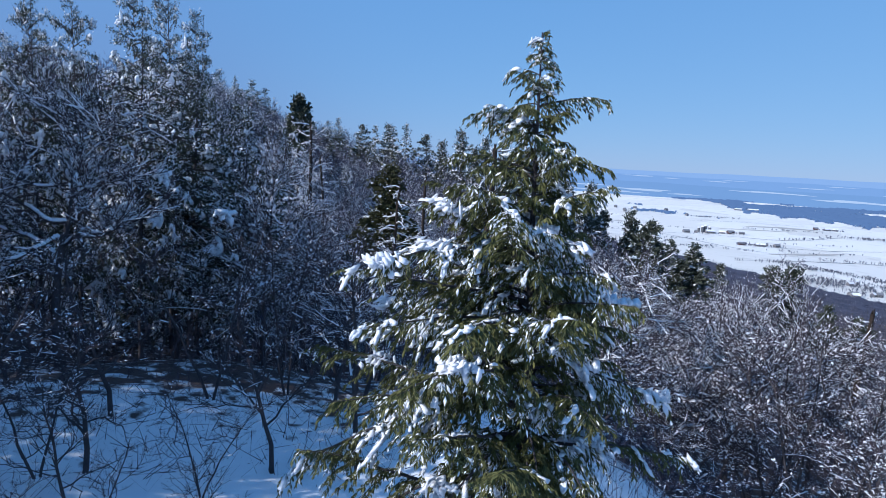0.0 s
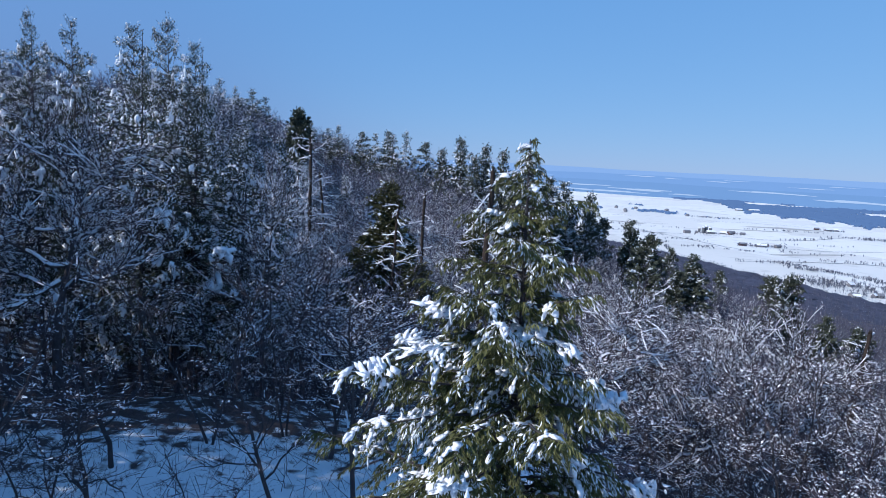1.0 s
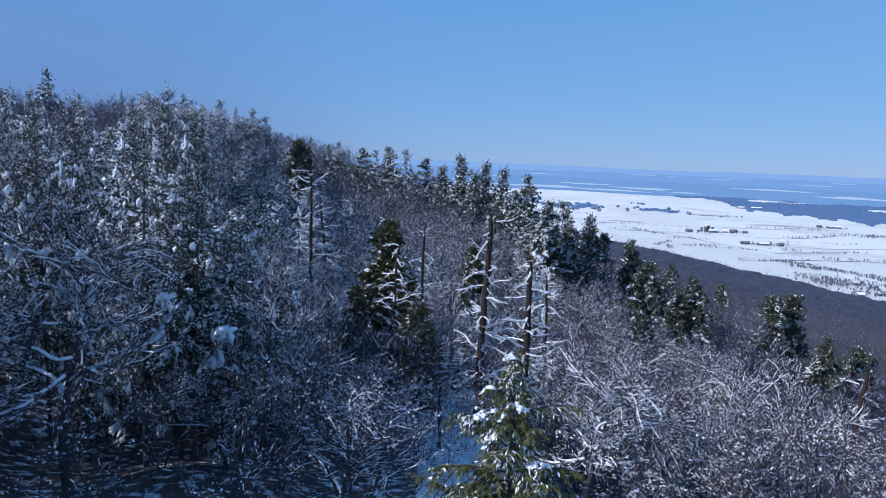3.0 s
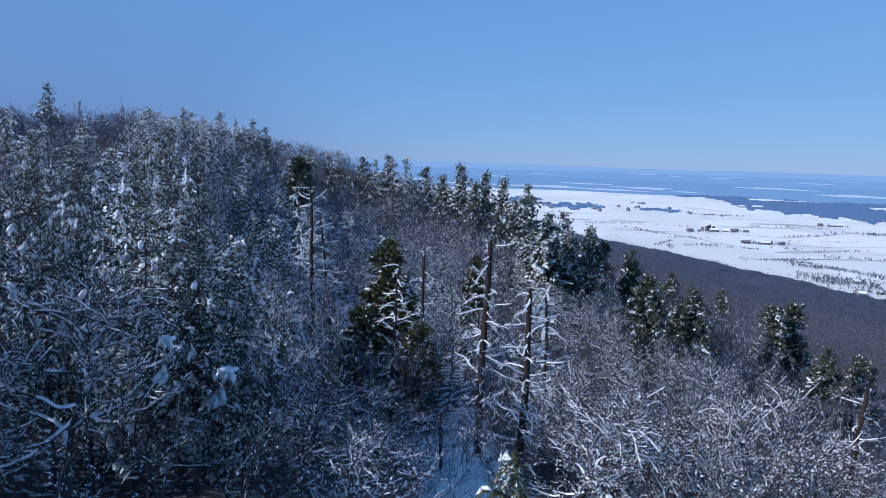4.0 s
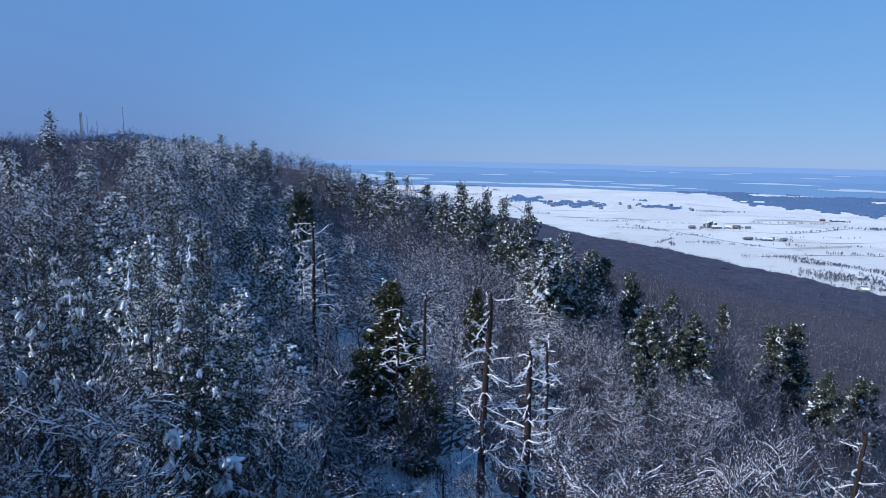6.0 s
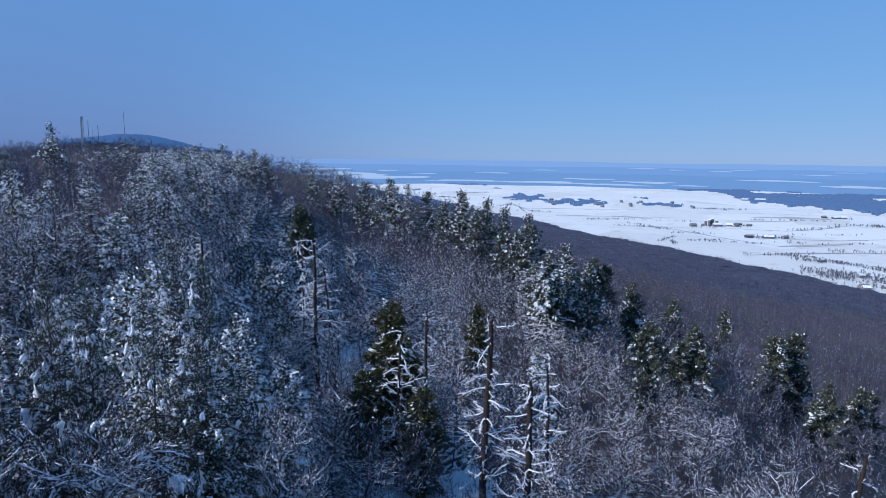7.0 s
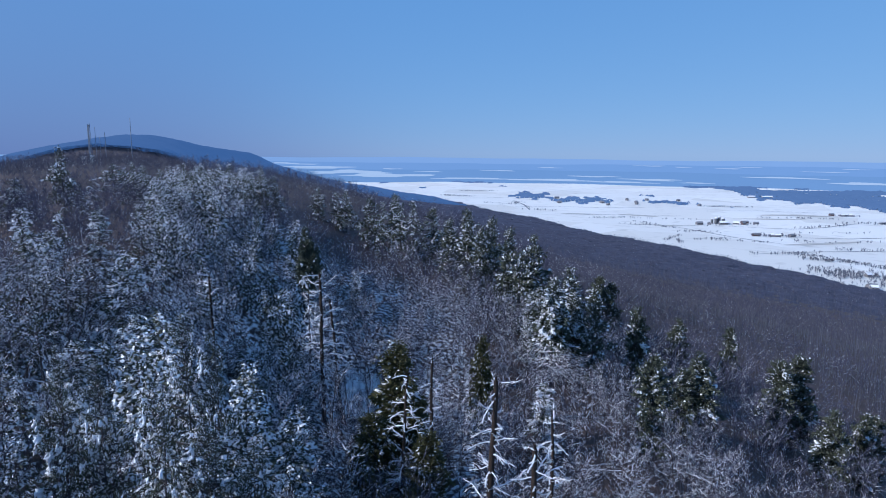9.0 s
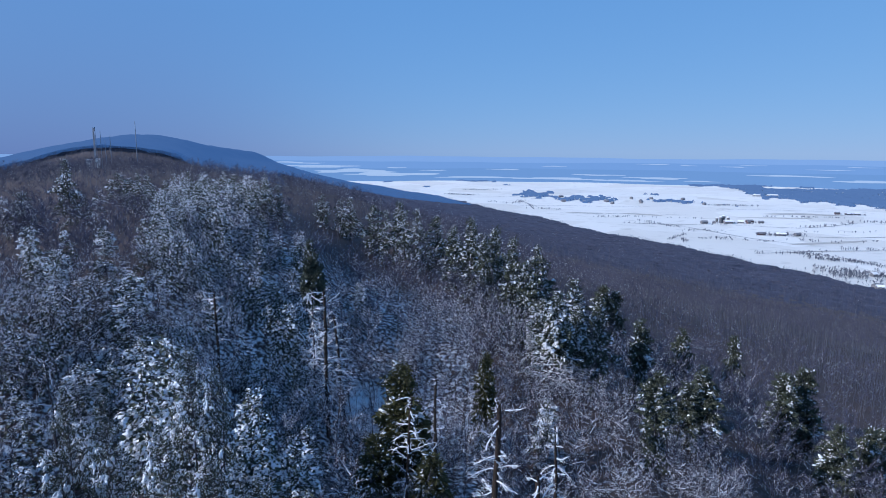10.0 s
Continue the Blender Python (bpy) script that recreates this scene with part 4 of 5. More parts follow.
                    bits.append(lumps(spot, unit(c[1] - c[0])[None] + rng.normal(0, 0.6, (m, 3)) - [0, 0, 0.5], np.stack([rng.uniform(0.05, 0.15, m), rng.uniform(0.03, 0.08, m), rng.uniform(0.025, 0.055, m)], -1), 0.9, 1, rng, 0.55))
            part("snow", mesh_from("snow", *joined(*bits), SNOW, True), bough, "white snow draped over the twigs", "stuff")
    return root


def snag(seed, height, girth, stubs, reach, name="dead_tree"):
    """A dead standing stem with a broken top and snow on its crooked branches."""
    rng = np.random.default_rng(seed)
    root = new(name)
    stem = limb(rng, (0, 0, -0.8), (rng.normal(0, 0.02), rng.normal(0, 0.02), 1), height + 0.8, girth * 0.95, girth * 0.5, 12, 0.1, 0.02)
    part("trunk", mesh_from("trunk", *joined(pipe(stem, 9), spikes(stem[-1][1] + rng.normal(0, girth * 0.15, (5, 3)), stem[-1][1] + rng.normal(0, girth * 0.2, (5, 3)) + [0, 0, 0.5], girth * 0.25)), SNAG, True), root)
    stubs = int(stubs * 1.8)
    for k in range(stubs):
        h = 0.25 + 0.74 * (k + rng.uniform(0, 1)) / stubs
        c = stem[min(11, int(h * 12))]
        a = k * 2.4 + rng.uniform(-0.6, 0.6)
        ln = reach * rng.uniform(0.22, 1.0) * (1.15 - 0.6 * h)
        b = limb(rng, c[0] + (c[1] - c[0]) * rng.uniform(0, 1), (math.cos(a), math.sin(a), rng.uniform(-0.35, 0.6)), ln, 0.022 + 0.012 * ln, 0.012, 8, rng.uniform(-0.09, 0.05), 0.17)
        twig = []
        for _ in range(5 + int(3.4 * ln)):
            e = b[int(rng.integers(2, 8))]
            twig += limb(rng, e[0], unit(e[1] - e[0]) + rng.normal(0, 0.65, 3), ln * rng.uniform(0.12, 0.4), 0.013, 0.005, 4, rng.uniform(-0.06, 0.05), 0.25)
        bough = part("branch", mesh_from("branch", *joined(pipe(b, 5), tubes(*columns(twig), 3)), SNAG, True), root)
        part("snow", mesh_from("snow", *joined(snow_on(b, rng, 0.9, 0.042, 4), snow_on(twig, rng, 0.8, 0.023, 3)), SNOW, True), bough, "ridge of snow along the branch", "stuff")
    return root


def upright(x, y, turn=0.0, wide=1.0, tall=1.0):
    return pose(x, y, float(terrain(x, y)), 0, 0, turn) @ Matrix.Diagonal((wide, wide, tall, 1))


def copy_to(ob, m):
    made = copy_thing(ob, m)
    made.matrix_basis = m
    return made


rng0 = np.random.default_rng(5)
used = set()
spots = [(1.6, 11.6, 4.0), (0.0, 0.0, 8.0)]


def plant(protos, x, y, wide=1.0, tall=1.0, label=""):
    """Stands one of the given trees, or a copy of it, on the ground."""
    ob = protos[int(rng0.integers(0, len(protos)))]
    m = upright(x, y, float(rng0.uniform(0, 360)), wide, tall)
    if ob.name in used:
        ob = copy_to(ob, m)
    else:
        used.add(ob.name)
        ob.matrix_basis = m
    return tagged(ob, label)


def free(x, y, gap):
    return all((x - a) ** 2 + (y - b) ** 2 > (gap * 0.5 + g) ** 2 for a, b, g in spots)


def scatter(count, near, far, gap, make, left=-44.0, right=44.0, where=None):
    made = tries = 0
    while made < count and tries < count * 40:
        tries += 1
        a = radians(rng0.uniform(left, right))
        r = math.sqrt(rng0.uniform(near ** 2, far ** 2))
        x, y = r * math.sin(a), r * math.cos(a)
        if wooded(x, y) and (where is None or where(x, y)) and free(x, y, gap):
            spots.append((x, y, gap * 0.5))
            make(x, y)
            made += 1


def top_at(protos, tall, rows, label=""):
    """Trees whose tops are known: x, y, height of the top, width."""
    for x, y, top, wide in rows:
        spots.append((x, y, 1.2))
        plant(protos, x, y, wide, (top - float(terrain(x, y))) / tall, label)


# the tall hemlock close in front
hero = tagged(hero_hemlock(11, 12.12), "tall green hemlock with drooping boughs heaped with snow", "conifer tree")
hero.matrix_basis = upright(1.92, 11.6)

LADEN = [conifer(47 + i, 12.0, 4.6, PINE, "laden_hemlock", 0, 0.24, whorls=24, per=6, tufts=18, needles=17, leaf=0.17, wide=0.2, blunt=0.72, belly=0.2, rise=(0.0, 0.5), sag=0.35, rag=0.5, load=0.2, heap=0.95, frost=0.27, lift=0.0, thin=True) for i in range(3)]
SNOWY = [conifer(50 + i, 12.0, 3.4, PINE, "snowy_conifer", 0, 0.05, whorls=16, per=6, tufts=12, needles=8, leaf=0.44, wide=0.26, blunt=0.65, belly=0.2, rise=(-0.1, 0.6), sag=0.5, rag=0.65, load=0.26, heap=0.95, frost=0.5, lift=-0.2, thin=True) for i in range(3)]
PINES = [conifer(60 + i, 12.0, 2.7, PINE, "pine_tree", 0, 0.08, whorls=16, per=6, tufts=12, needles=13, leaf=0.46, wide=0.28, blunt=0.5, belly=0.4, rise=(0.1, 0.8), sag=0.35, rag=0.6, load=0.18, heap=1.35, frost=0.07, lift=0.2, thin=True) for i in range(3)]
SPRUCE = [conifer(66, 12.0, 2.6, PINE, "spruce_tree", 40, 0.42, whorls=18, per=7, tufts=14, needles=10, leaf=0.38, wide=0.26, blunt=0.7, belly=0.2, rise=(-0.1, 0.6), sag=0.35, rag=0.45, load=0.3, heap=1.0, frost=0.24, lift=0.0, thin=True)]
TUFTED = [conifer(91, 12.0, 1.3, PINE, "tufted_pine", 44, 0.74, whorls=9, per=7, tufts=12, needles=13, leaf=0.36, wide=0.28, blunt=0.55, belly=0.3, rise=(0.1, 0.8), sag=0.25, rag=0.45, load=0.05, heap=1.0, frost=0.01, lift=0.2, thin=True)]
DARK = [conifer(63 + i, 12.0, 2.4, OLIVE, "olive_pine", 0, 0.04, whorls=24, per=6, tufts=12, needles=12, leaf=0.38, wide=0.26, blunt=0.5, belly=0.3, rise=(0.0, 0.8), sag=0.5, rag=0.5, load=0.11, heap=1.0, frost=0.05, lift=0.0, thin=True) for i in range(2)]
RIDGE = [conifer(76 + i, 12.0, 3.0, PINE, "ridge_pine", 0, 0.08, whorls=13, per=6, tufts=9, needles=11, leaf=0.52, wide=0.28, blunt=0.75, belly=0.3, rise=(0.0, 0.8), sag=0.35, rag=0.55, load=0.22, heap=1.4, frost=0.22, level=0, lift=0.15, thin=True) for i in range(3)]
# low-detail conifer for out of view, added only to cast shade
SHADE = [conifer(95, 12.0, 3.2, PINE, "shade_conifer", 0, 0.06, whorls=12, per=5, tufts=5, needles=5, leaf=0.8, wide=0.28, blunt=0.65, load=0.2, heap=2.0, frost=0.2, level=0, thin=True)]
SMALL = [conifer(70 + i, 12.0, 3.2, PINE, "ridge_conifer", 0, 0.06, whorls=12, per=6, tufts=8, needles=9, leaf=0.5, wide=0.28, blunt=0.8, belly=0.2, rise=(-0.05, 0.6), sag=0.45, rag=0.55, load=0.24, heap=1.3, frost=0.3, level=0, lift=0.0, thin=True) for i in range(3)]
OAKS = [bare_tree(20 + i, 9.0, 5.2, 15, 12, 14, 0.0085, 0.66, 1, "oak_tree", 0.6, (0.0, 0.5), 5, 1.9, 14, 4, True, 4.6, 0.27) for i in range(2)]
NEAR = [bare_tree(30 + i, 10.0, 3.2, 14, 7, 11, 0.0065, 0.27, 1 + (i == 2), "bare_tree", 0.18, girth=0.8, steps=8, fine=4, single=True, heap=1.4, gnarl=0.36) for i in range(3)]
MID = [bare_tree(40 + i, 10.0, 3.0, 11, 4, 15, 0.012, 0.6, 1, "slender_tree", 0.36, girth=0.85, steps=4, fine=2, gnarl=0.2) for i in range(4)]
DIM = [bare_tree(35 + i, 10.0, 3.4, 14, 6, 10, 0.0065, 0.12, 1 + i, "bare_tree", 0.05, girth=0.8, steps=7, single=True, heap=1.5, gnarl=0.22) for i in range(2)]
FROST = [bare_tree(38, 10.0, 3.6, 14, 7, 11, 0.0075, 0.62, 1, "frosted_tree", 0.45, girth=0.85, steps=7, single=True, heap=2.0, gnarl=0.22)]
for ob in FROST:
    tagged(ob, "leafless tree with fine twigs white with frost", "bare tree", "frosted trees in the hollow")
for ob in DIM:
    tagged(ob, "leafless tree with little snow on its dark twigs", "bare tree", "bare trees close by")
for ob in LADEN:
    tagged(ob, "big dark hemlock with heavy snow on its boughs", "conifer tree", "snow-laden hemlocks")
for ob in SNOWY:
    tagged(ob, "dark green conifer heavily loaded with snow", "conifer tree", "snowy conifers")
for ob in PINES:
    tagged(ob, "dark green pine with white snow clumps", "pine tree", "pines on the slope")
for ob in SPRUCE:
    tagged(ob, "tall spruce with tiers of white snow", "conifer tree")
for ob in TUFTED:
    tagged(ob, "tall pine with a dark tuft above bare snowy branches", "pine tree")
for ob in DARK:
    tagged(ob, "dense olive-green pine with hanging snow clumps", "pine tree", "pines in the hollow")
for ob in SHADE:
    tagged(ob, "unseen tall conifer added to shade the near slope", "conifer tree", "tall conifers beside the clearing")
for ob in RIDGE:
    tagged(ob, "dark pine with scattered snow on the ridge", "pine tree", "pines along the ridge")
for ob in SMALL:
    tagged(ob, "small frosted conifer on the ridge", "conifer tree", "conifers along the ridge")
for ob in OAKS:
    tagged(ob, "leafless oak with wide snow-covered limbs", "bare tree", "oaks")
for ob in NEAR:
    tagged(ob, "leafless tree with snow along its branches", "bare tree", "bare trees close by")
for ob in MID:
    tagged(ob, "slender leafless grey tree dusted with snow", "bare tree", "bare trees on the slope")

# dead stems
for i, (x, y, top, girth, stubs, reach) in enumerate([(6.7, 46.3, 10.2, 0.40, 26, 4.6), (4.0, 53.0, 13.0, 0.42, 28, 4.0), (-2.2, 69.0, 9.8, 0.28, 18, 3.0), (-18.6, 88.0, 15.6, 0.38, 40, 5.2), (-16.4, 90.5, 11.0, 0.30, 22, 4.0),
                                                     (41.1, 57.0, -0.3, 0.36, 10, 3.6), (0.6, 45.0, 0.5, 0.16, 4, 1.6), (-33.1, 83.0, 16.4, 0.26, 18, 3.4), (-5.0, 66.0, 8.6, 0.26, 24, 4.6), (11.0, 60.0, 6.5, 0.26, 22, 3.8)]):
    spots.append((x, y, 1.0))
    ob = snag(80 + i, top - float(terrain(x, y)), girth, stubs, reach)
    ob.matrix_basis = upright(x, y)
    tagged(ob, "dead grey trunk with snow on its broken branches", "dead tree", "dead trees")

top_at(LADEN, 12.0, [(-24.4, 37, 21.0, 0.8), (-21.6, 36.5, 20.6, 0.75), (-16.8, 34, 20.0, 0.98), (-18.6, 42, 21.9, 1.03), (-16.7, 42, 20.5, 1.03), (-14.8, 36, 16.9, 1.32), (-12.5, 38, 14.5, 1.15), (-16.0, 37, 15.0, 1.15)])
top_at(SNOWY, 12.0, [(-54.2, 82, 22.4, 1.26), (-41.3, 77, 20.1, 1.38), (-55, 95, 24, 1.15), (-53, 112, 27.8, 1.15)])
top_at(SNOWY, 12.0, [(-22, 48, 15.5, 1.6), (-17.5, 51, 12.5, 1.5), (-27, 52, 17.0, 1.7), (-20, 59, 12.0, 1.6), (-15, 56, 8.0, 1.4), (-29, 60, 17.0, 1.7)])
top_at(DARK, 12.0, [(-6.0, 71, 10.4, 1.9), (-2.2, 64.5, 2.5, 1.4), (5.0, 88, 6.4, 0.95), (-8.5, 67, 3.5, 1.5)])
top_at(PINES, 12.0, [(-29.4, 124, 17.9, 0.94), (29.8, 86, 4.4, 1.28), (43.3, 102, -0.5, 1.55), (40.5, 101, -3.0, 1.35), (52.6, 137, -4.0, 1.22), (68.6, 116, -5.6, 1.62), (62.6, 112, -5.2, 1.55), (65.1, 99, -9.2, 1.35),
                     (74.7, 105, -12.4, 1.35), (38.3, 154, 2.4, 1.49), (41.5, 155, 0.5, 1.35), (37.1, 118, 3.4, 1.22), (75.3, 160, -12.5, 1.22), (80.0, 110, -15.0, 1.35)])
top_at(SMALL, 12.0, [(-54.5, 130, 29.0, 1.25), (-54.8, 152, 30.1, 1.25), (-49.5, 160, 28.8, 1.25), (-46.5, 161, 27.0, 1.25), (-85.7, 135, 33.8, 1.38), (-92.8, 169, 29.6, 1.62), (-86.1, 121, 27.4, 1.62), (5.3, 168, 16.2, 1.25), (11.4, 165, 13.1, 1.25),
                     (-10.2, 168, 20.3, 1.38), (-14, 170, 19.5, 1.25), (-19, 172, 19.5, 1.25), (0, 190, 13.5, 1.25), (-31.9, 187, 22.0, 1.38), (-35, 188, 21, 1.25), (-40.4, 187, 22.8, 1.12), (14, 155, 10.5, 1.12), (8.5, 160, 14.5, 1.00), (-61, 150, 29.5, 1.25), (-66, 140, 29, 1.25)])
top_at(SPRUCE, 12.0, [(18.9, 108, 11.2, 1.65), (23.5, 113, 7.4, 1.35), (18.2, 122, 6.5, 1.35)])
top_at(RIDGE, 12.0, [(-0.3, 160, 15.8, 1.7), (4.4, 157, 18.6, 1.9), (7.7, 150, 14.4, 1.6), (10.4, 152, 17.0, 1.8), (13.9, 142, 15.8, 1.7), (16.2, 136, 11.4, 1.6), (19.0, 138, 14.6, 1.8), (24.6, 124, 10.0, 1.7), (27.2, 112, 8.4, 1.5), (-5.0, 172, 17.8, 1.6), (-16.6, 185, 20.6, 1.7), (-23.6, 180, 20.0, 1.5)])
top_at(TUFTED, 12.0, [(-21.5, 92, 19.4, 1.4)])
top_at(OAKS, 9.0, [(-17.0, 27.0, 13.2, 1.25), (9.4, 34.0, 6.0, 1.2), (22.8, 41.0, 2.8, 1.0), (29.5, 44.0, 1.6, 0.95), (-9.8, 34.4, 11.0, 0.8), (16.4, 37.0, 2.6, 0.9), (-21.8, 25.0, 11.8, 1.1)])


def snowy_side(x, y):
    """The snow-laden stand of conifers up the slope."""
    az = math.degrees(math.atan2(x, y)) + 1.6 * math.sin(y * 0.13) + 1.2 * math.sin(x * 0.23)
    return x < -7 - 0.22 * (y - 30) and y < 215 and (y < 130 or az < -17) and (az > -26.5 or math.hypot(x, y) < 104)


def brown_side(x, y):
    return not snowy_side(x, y)


# unseen shade trees on the sun's side, left of the view
for x, y in [(-22.0, 16.5), (-21.0, 8.5), (-25.0, 4.0), (-20.5, 13.0), (-26.0, 12.0), (-33.0, 24.0), (-37.0, 30.0), (-30.0, 19.0), (-41.0, 26.0), (-34.0, 14.0)]:
    spots.append((x, y, 1.5))
    plant(SHADE, x, y, 1.3, 1.65)
scatter(12, 24, 55, 4.0, lambda x, y: plant(SHADE, x, y, rng0.uniform(1.5, 2.0), rng0.uniform(1.4, 1.8)), -112, -47)
scatter(6, 46, 110, 4.2, lambda x, y: plant(SNOWY, x, y, rng0.uniform(1.0, 1.5), rng0.uniform(0.7, 1.15)), where=snowy_side)
scatter(14, 130, 205, 3.5, lambda x, y: plant(SMALL, x, y, rng0.uniform(0.7, 1.1), rng0.uniform(0.6, 0.9)), where=snowy_side)
scatter(4, 45, 130, 4.0, lambda x, y: plant(SNOWY, x, y, rng0.uniform(0.8, 1.2), rng0.uniform(0.6, 1.0)), where=lambda x, y: brown_side(x, y) and x < 25)
for x, y, tall in [(-7.6, 12.4, 0.34), (-5.4, 14.2, 0.26), (-9.4, 15.0, 0.42), (-6.8, 17.2, 0.36), (-11.5, 17.0, 0.5)]:
    plant(DIM, x, y, tall * 1.3, tall, "leafless shrub with dark twigs in the snow")
# added bare trees out of view, to the left and behind
scatter(6, 12, 26, 2.8, lambda x, y: plant(NEAR, x, y, rng0.uniform(0.8, 1.1), rng0.uniform(0.7, 1.0)), -120, -46)
scatter(13, 20, 36, 2.4, lambda x, y: plant(DIM, x, y, rng0.uniform(0.8, 1.1), rng0.uniform(0.55, 0.85)), -44, -6)
scatter(6, 25, 40, 2.6, lambda x, y: plant(FROST, x, y, rng0.uniform(0.9, 1.2), rng0.uniform(0.6, 0.95)), -20, -3)
scatter(25, 24, 46, 2.5, lambda x, y: plant(NEAR, x, y, rng0.uniform(1.0, 1.4), (rng0.uniform(0.5, 5.5) - float(terrain(x, y))) / 10), 4, 44, lambda x, y: not clearing(x, y))
scatter(18, 42, 80, 2.4, lambda x, y: plant(FROST, x, y, rng0.uniform(1.0, 1.4), rng0.uniform(0.6, 0.95)), -9, 20, lambda x, y: not clearing(x, y))
scatter(34, 78, 128, 2.0, lambda x, y: plant(MID, x, y, rng0.uniform(1.1, 1.6), rng0.uniform(0.7, 1.0)), -16, 3)
scatter(80, 40, 90, 2.2, lambda x, y: plant(MID, x, y, rng0.uniform(1.0, 1.5), rng0.uniform(0.9, 1.35) * (0.62 if x > 8 else 1.0)), where=lambda x, y: not clearing(x, y))


for ob in LADEN + SNOWY + PINES + RIDGE + SHADE + TUFTED + SPRUCE + DARK + SMALL + OAKS + NEAR + FROST + DIM + MID:
    if ob.name not in used:
        for child in list(ob.children):
            bpy.data.objects.remove(child)
        bpy.data.objects.remove(ob)


# ---- woods farther off ----
def woods(name, label, near, far, area, limbs, twigs, width, seed, white, low=7.0, high=11.0, where=None, close=False):
    """Joined leafless trees, as one mass. area: square metres for each tree."""
    rng = np.random.default_rng(seed)
    n = int(radians(92) / 2 * (far ** 2 - near ** 2) / area)
    a, r = np.radians(rng.uniform(-46, 46, n)), np.sqrt(rng.uniform(near ** 2, far ** 2, n))
    x, y = r * np.sin(a), r * np.cos(a)
    u, s = (x - AX) * AC + y * AS, -(x - AX) * AS + y * AC
    ok = (wooded(x, y) > 0.5) & (~clearing(x, y) | (rng.random(n) < 0.75)) & (close | (((x - 1.6) ** 2 + (y - 11.6) ** 2 > 150) & (r > np.where(x < -0.36 * y, 42, 30)))) & (u > np.interp(s, [0, 235, 1000, 2500], [-110, -240, -600, -700])) & ((s < 1600) | (u > 100)) & (s < 2750)
    if where is not None:
        ok &= where(x, y)
    x, y, r = x[ok], y[ok], r[ok]
    n = len(x)
    h = rng.uniform(low, high, n) * np.where((x > 6) & (r < 112), 0.66, 1.0) * np.where(terrain(x, y) > 2, np.interp(r, [95, 110, 140, 170], [1.0, 0.85, 0.8, 0.6]), 1.0)
    foot = np.stack([x, y, terrain(x, y)], -1)
    grow = (r / near) ** 0.6
    stem_top = foot + np.stack([rng.normal(0, 0.4, n), rng.normal(0, 0.4, n), h * 0.92], -1)
    ang = rng.uniform(0, 2 * np.pi, (n, limbs))
    at = rng.uniform(0.25, 0.9, (n, limbs))
    ln = h[:, None] * 0.34 * (1.2 - 0.8 * at) * rng.uniform(0.6, 1.2, (n, limbs))
    l0 = foot[:, None] + (stem_top - foot)[:, None] * at[..., None]
    l1 = l0 + np.stack([np.cos(ang), np.sin(ang), rng.uniform(0.4, 1.3, (n, limbs))], -1) * ln[..., None] * 0.8
    pick = rng.integers(0, limbs, (n, twigs))
    rows = np.arange(n)[:, None]
    b0, b1 = l0[rows, pick], l1[rows, pick]
    t0 = b0 + (b1 - b0) * rng.uniform(0.15, 1.0, (n, twigs, 1))
    t1 = t0 + unit(unit(b1 - b0) + rng.normal(0, 0.42, (n, twigs, 3)) + [0, 0, 0.75]) * (h[:, None, None] * rng.uniform(0.06, 0.17, (n, twigs, 1)))
    t0, t1, tw = t0.reshape(-1, 3), t1.reshape(-1, 3), np.repeat(width * grow, twigs)
    frost = white * np.array([(0.7 if q < 46 else 3.8 if q < 125 else 1.2) if snowy_side(p, q) else 2.5 if 60 < q < 135 and -30 < p < 40 else 0.35 if p < -0.45 * q else 1.0 for p, q in zip(x, y)])
    cold = rng.random(len(t0)) < np.repeat(frost, twigs)
    lw = np.repeat(width * 1.3 * grow, limbs)
    shapes = [blades(l0.reshape(-1, 3), l1.reshape(-1, 3), lw, rng), blades(t0, t1, tw, rng)]
    ob = tagged(new(name, mesh_from(name, *joined(*shapes), HAZETWIG)), label, "woods", kind="stuff")
    part("stems", mesh_from("stems", *joined(spikes(foot, stem_top, np.minimum(width * 2.2 * grow, 0.2))), STEM), ob, "bare grey stems", "stuff")
    bright = rng.random(n * limbs) < np.repeat(frost, limbs) * 1.5
    up = np.stack([0 * lw, 0 * lw, lw], -1)[bright]
    f = rng.uniform(0, 0.6, (int(cold.sum()), 1))
    c0, c1 = t0[cold] + (t1 - t0)[cold] * f, t0[cold] + (t1 - t0)[cold] * (f + 0.4)
    g = rng.uniform(0, 0.6, (int(bright.sum()), 1))
    b0, b1 = l0.reshape(-1, 3)[bright] + up, (l1 - l0).reshape(-1, 3)[bright]
    part("snow", mesh_from("snow", *joined(blades(c0, c1, tw[cold] * 1.25, rng), blades(b0 + b1 * g, b0 + b1 * (g + 0.4), lw[bright] * 1.1, rng)), SNOW), ob, "snow on the branches", "stuff")
    return ob


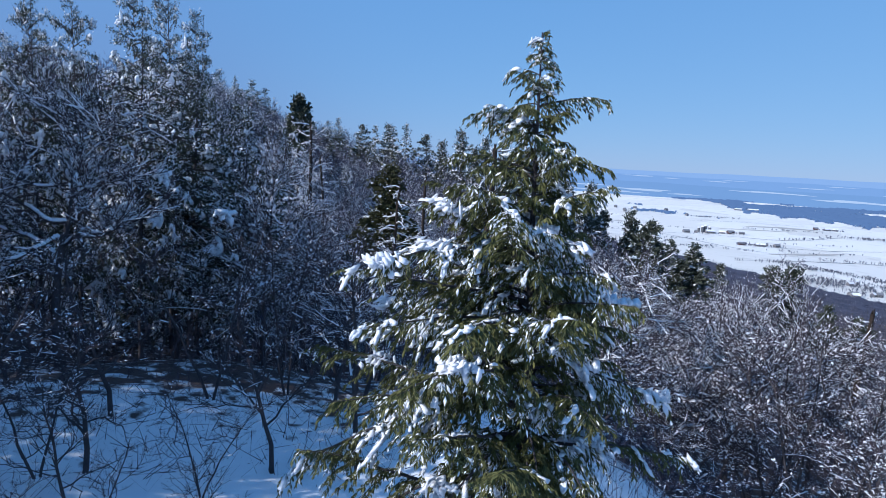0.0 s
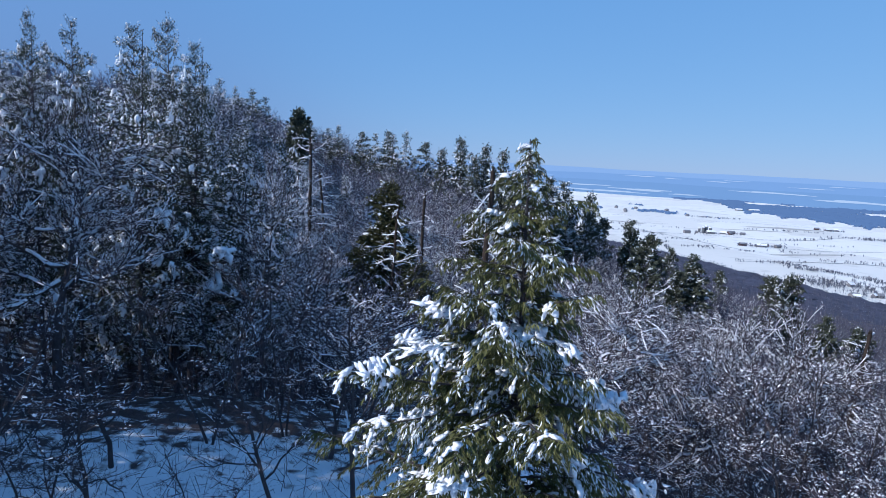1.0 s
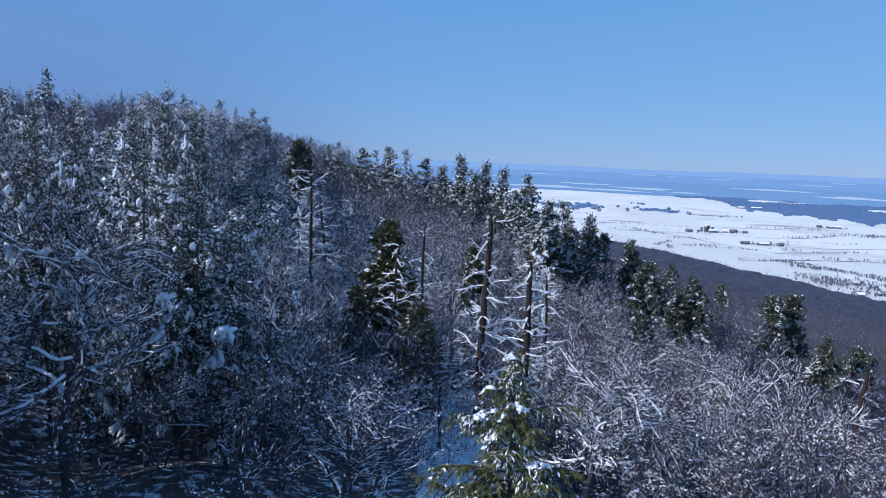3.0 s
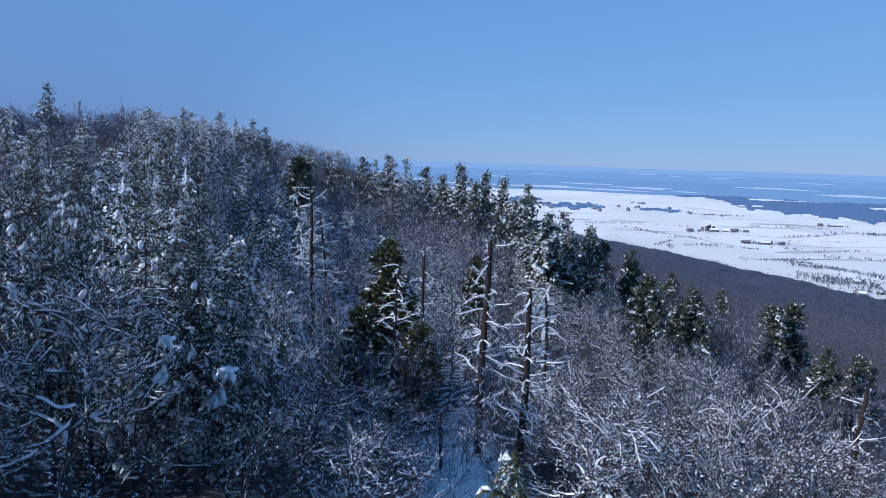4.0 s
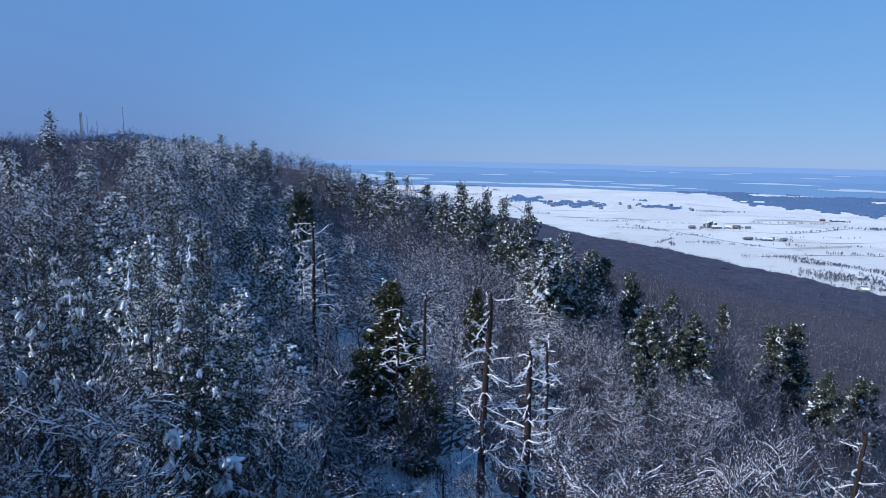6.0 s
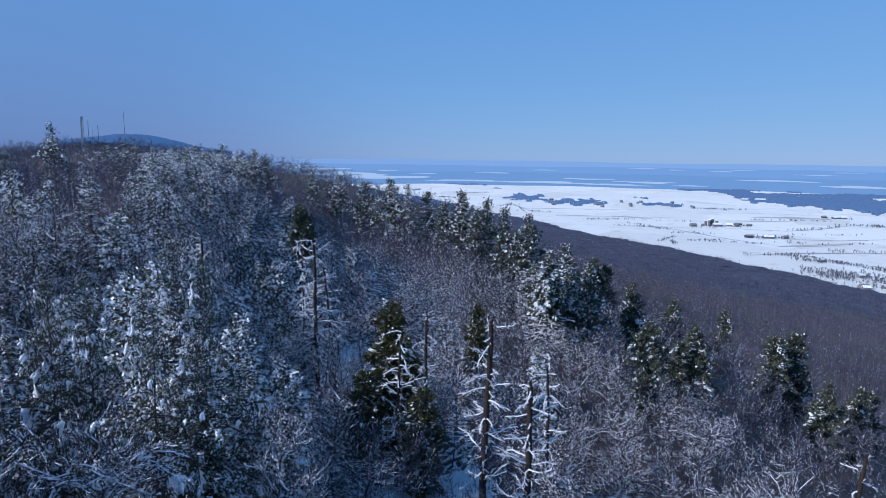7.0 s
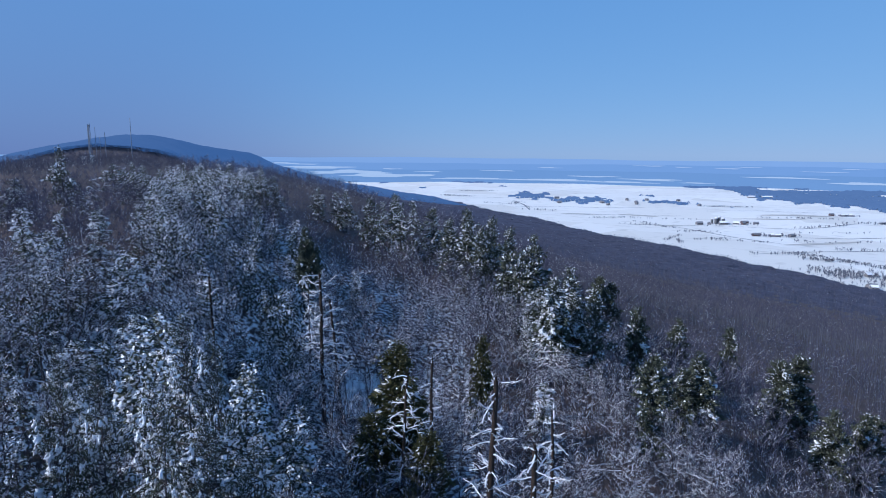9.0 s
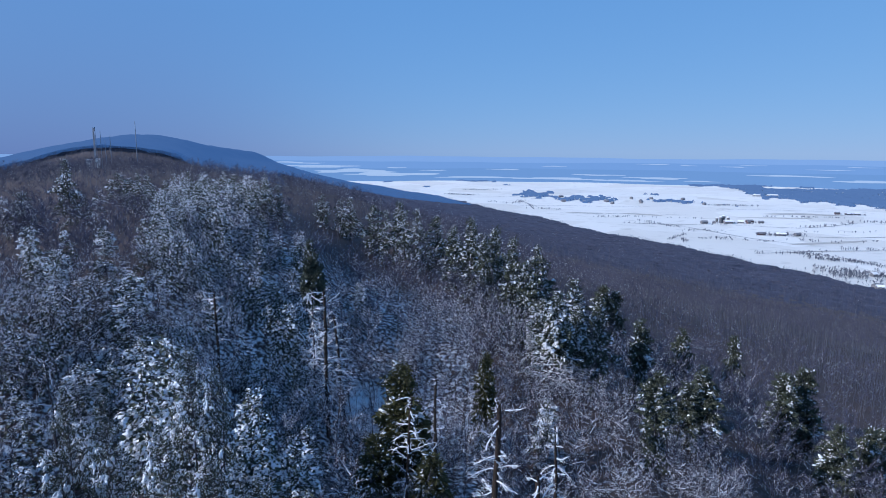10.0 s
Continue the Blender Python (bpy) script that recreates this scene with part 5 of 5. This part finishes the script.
def evergreens(name, label, places, low, high, wide, seed, load, frost, leaf=0.34, heap=1.5):
    """Joined frosted conifers, too many to tell apart, bent under clumps of snow."""
    rng = np.random.default_rng(seed)
    wood, green, snow = [], [], []
    for x, y in places:
        h, z = rng.uniform(low, high), float(terrain(x, y))
        lot = crown(rng, h, wide * rng.uniform(0.65, 1.2) * (h / high) ** 0.5, max(7, int(h * 1.1)), 5, 7, 4, leaf, 0.28, 0.06, 0.65, 0.2, (-0.1, 0.6), 0.5, 0.5, load * rng.uniform(0.4, 1.5), heap, frost * rng.uniform(0.6, 1.4), 0, -0.15, 1.0, True)
        lean = rng.normal(0, 0.06, 2)
        for group, pieces in zip((wood, green, snow), lot):
            for v, f in pieces:
                v[:, :2] += v[:, 2:3] * lean
                group.append((v + [x, y, z], f))
        wood.append(spikes([[x, y, z - 0.5]], [[x + h * lean[0], y + h * lean[1], z + h]], 0.13))
    ob = tagged(new(name, mesh_from(name, *joined(*green), PINE)), label, "conifers", kind="stuff")
    part("branchwork", mesh_from("branchwork", *joined(*wood), BARK), ob, kind="stuff")
    part("snow", mesh_from("snow", *joined(*snow), SNOW), ob, "snow on the boughs", "stuff")
    return ob


def places_in(count, near, far, left, right, where, seed):
    rng = np.random.default_rng(seed)
    out = []
    while len(out) < count:
        a, r = radians(rng.uniform(left, right)), math.sqrt(rng.uniform(near ** 2, far ** 2))
        x, y = r * math.sin(a), r * math.cos(a)
        if where(x, y):
            out.append((x, y))
    return out


evergreens("frosted_conifers", "frosted young conifers crowding the snowy slope", places_in(220, 44, 140, -44, 0, snowy_side, 31), 4.5, 10.5, 3.6, 31, 0.2, 0.42, 0.5, 1.2)
evergreens("ridge_conifers", "frosted conifers crowded on the ridge", places_in(75, 130, 215, -25, -17, snowy_side, 32), 6, 10, 3.2, 32, 0.24, 0.45, 0.56, 1.3)
evergreens("crest_conifers", "frosted conifers scattered over the brown crest", places_in(12, 100, 215, -38, -25, brown_side, 33), 6, 10, 2.8, 33, 0.3, 0.45, 0.56, 1.3)
woods("thicket", "thicket of leafless saplings dusted with snow", 20, 60, 3.0, 9, 90, 0.007, 4, 0.2, 2.0, 6.0)
woods("brush", "low leafless brush on the slope below the hemlock", 13, 33, 2.2, 7, 70, 0.005, 8, 0.3, 2.2, 4.2, lambda x, y: (x > 4.2) & (x + 0.3 * y > 8.0), True)
woods("hollow_woods", "dense leafless brush under the dead trees", 50, 112, 3.6, 8, 95, 0.012, 7, 0.8, 4.0, 7.5, lambda x, y: (x > 4) & (x < 46) & (x < 0.5 * y))
woods("slope_woods", "leafless grey woods dusted with snow", 46, 150, 7.6, 11, 105, 0.012, 5, 0.3, 8.0, 13.0)
woods("woods", "leafless grey-brown woods with a dusting of snow", 140, 300, 16.0, 7, 50, 0.022, 1, 0.14, 8.0, 13.5)
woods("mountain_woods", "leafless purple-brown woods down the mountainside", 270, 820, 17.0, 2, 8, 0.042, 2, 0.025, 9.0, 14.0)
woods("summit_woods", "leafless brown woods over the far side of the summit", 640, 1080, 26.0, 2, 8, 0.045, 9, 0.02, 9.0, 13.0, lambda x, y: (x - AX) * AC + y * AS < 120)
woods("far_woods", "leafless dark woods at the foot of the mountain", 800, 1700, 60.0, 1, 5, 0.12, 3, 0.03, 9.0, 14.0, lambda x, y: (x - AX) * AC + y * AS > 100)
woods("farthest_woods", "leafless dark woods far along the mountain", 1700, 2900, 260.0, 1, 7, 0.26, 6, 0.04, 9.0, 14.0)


# crown colour shifted to blue to paint in the air between
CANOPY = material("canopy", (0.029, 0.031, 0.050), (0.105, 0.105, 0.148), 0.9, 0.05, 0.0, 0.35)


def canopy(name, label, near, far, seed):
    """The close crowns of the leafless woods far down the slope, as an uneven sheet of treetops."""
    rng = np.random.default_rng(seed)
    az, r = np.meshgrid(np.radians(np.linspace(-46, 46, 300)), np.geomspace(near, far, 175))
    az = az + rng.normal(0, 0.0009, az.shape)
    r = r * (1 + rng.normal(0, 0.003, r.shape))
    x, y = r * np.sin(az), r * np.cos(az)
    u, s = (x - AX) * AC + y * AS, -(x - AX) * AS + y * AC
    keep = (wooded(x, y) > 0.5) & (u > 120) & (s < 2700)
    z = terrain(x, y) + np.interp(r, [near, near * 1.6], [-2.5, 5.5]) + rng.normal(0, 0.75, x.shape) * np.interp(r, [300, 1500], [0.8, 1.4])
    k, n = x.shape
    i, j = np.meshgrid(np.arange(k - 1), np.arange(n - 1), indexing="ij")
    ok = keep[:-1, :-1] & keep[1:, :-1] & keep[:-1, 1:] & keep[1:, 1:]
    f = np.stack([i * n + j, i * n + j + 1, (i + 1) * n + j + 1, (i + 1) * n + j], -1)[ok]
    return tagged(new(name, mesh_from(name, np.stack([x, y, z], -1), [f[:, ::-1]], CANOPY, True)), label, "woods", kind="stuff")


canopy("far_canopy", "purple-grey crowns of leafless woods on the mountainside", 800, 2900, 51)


def undergrowth(name, label, near, far, count, width, seed):
    """Low tangled stems and fallen twigs over the forest floor."""
    rng = np.random.default_rng(seed)
    a, r = np.radians(rng.uniform(-60, 46, count)), np.sqrt(rng.uniform(near ** 2, far ** 2, count))
    x, y = r * np.sin(a), r * np.cos(a)
    ok = ((x - 1.7) ** 2 + (y - 11.6) ** 2 > 20) & (~clearing(x, y) | (rng.random(count) < 0.8)) & ((x < 0) | (r > 16))
    x, y = x[ok], y[ok]
    n = len(x)
    p = np.stack([x, y, terrain(x, y) + rng.uniform(-0.1, 1.0, n) ** 2 * 2.2], -1)
    d = unit(rng.normal(0, 0.6, (n, 3)) + [0, 0, 0.5]) * rng.uniform(0.5, 1.8, (n, 1))
    return tagged(new(name, mesh_from(name, *joined(blades(p, p + d, width, rng)), TWIG)), label, "undergrowth", kind="stuff")


undergrowth("undergrowth", "tangled leafless undergrowth on the snowy forest floor", 19, 60, 26000, 0.014, 41)
undergrowth("undergrowth", "leafless undergrowth between the trees of the slope", 55, 130, 18000, 0.014, 42)
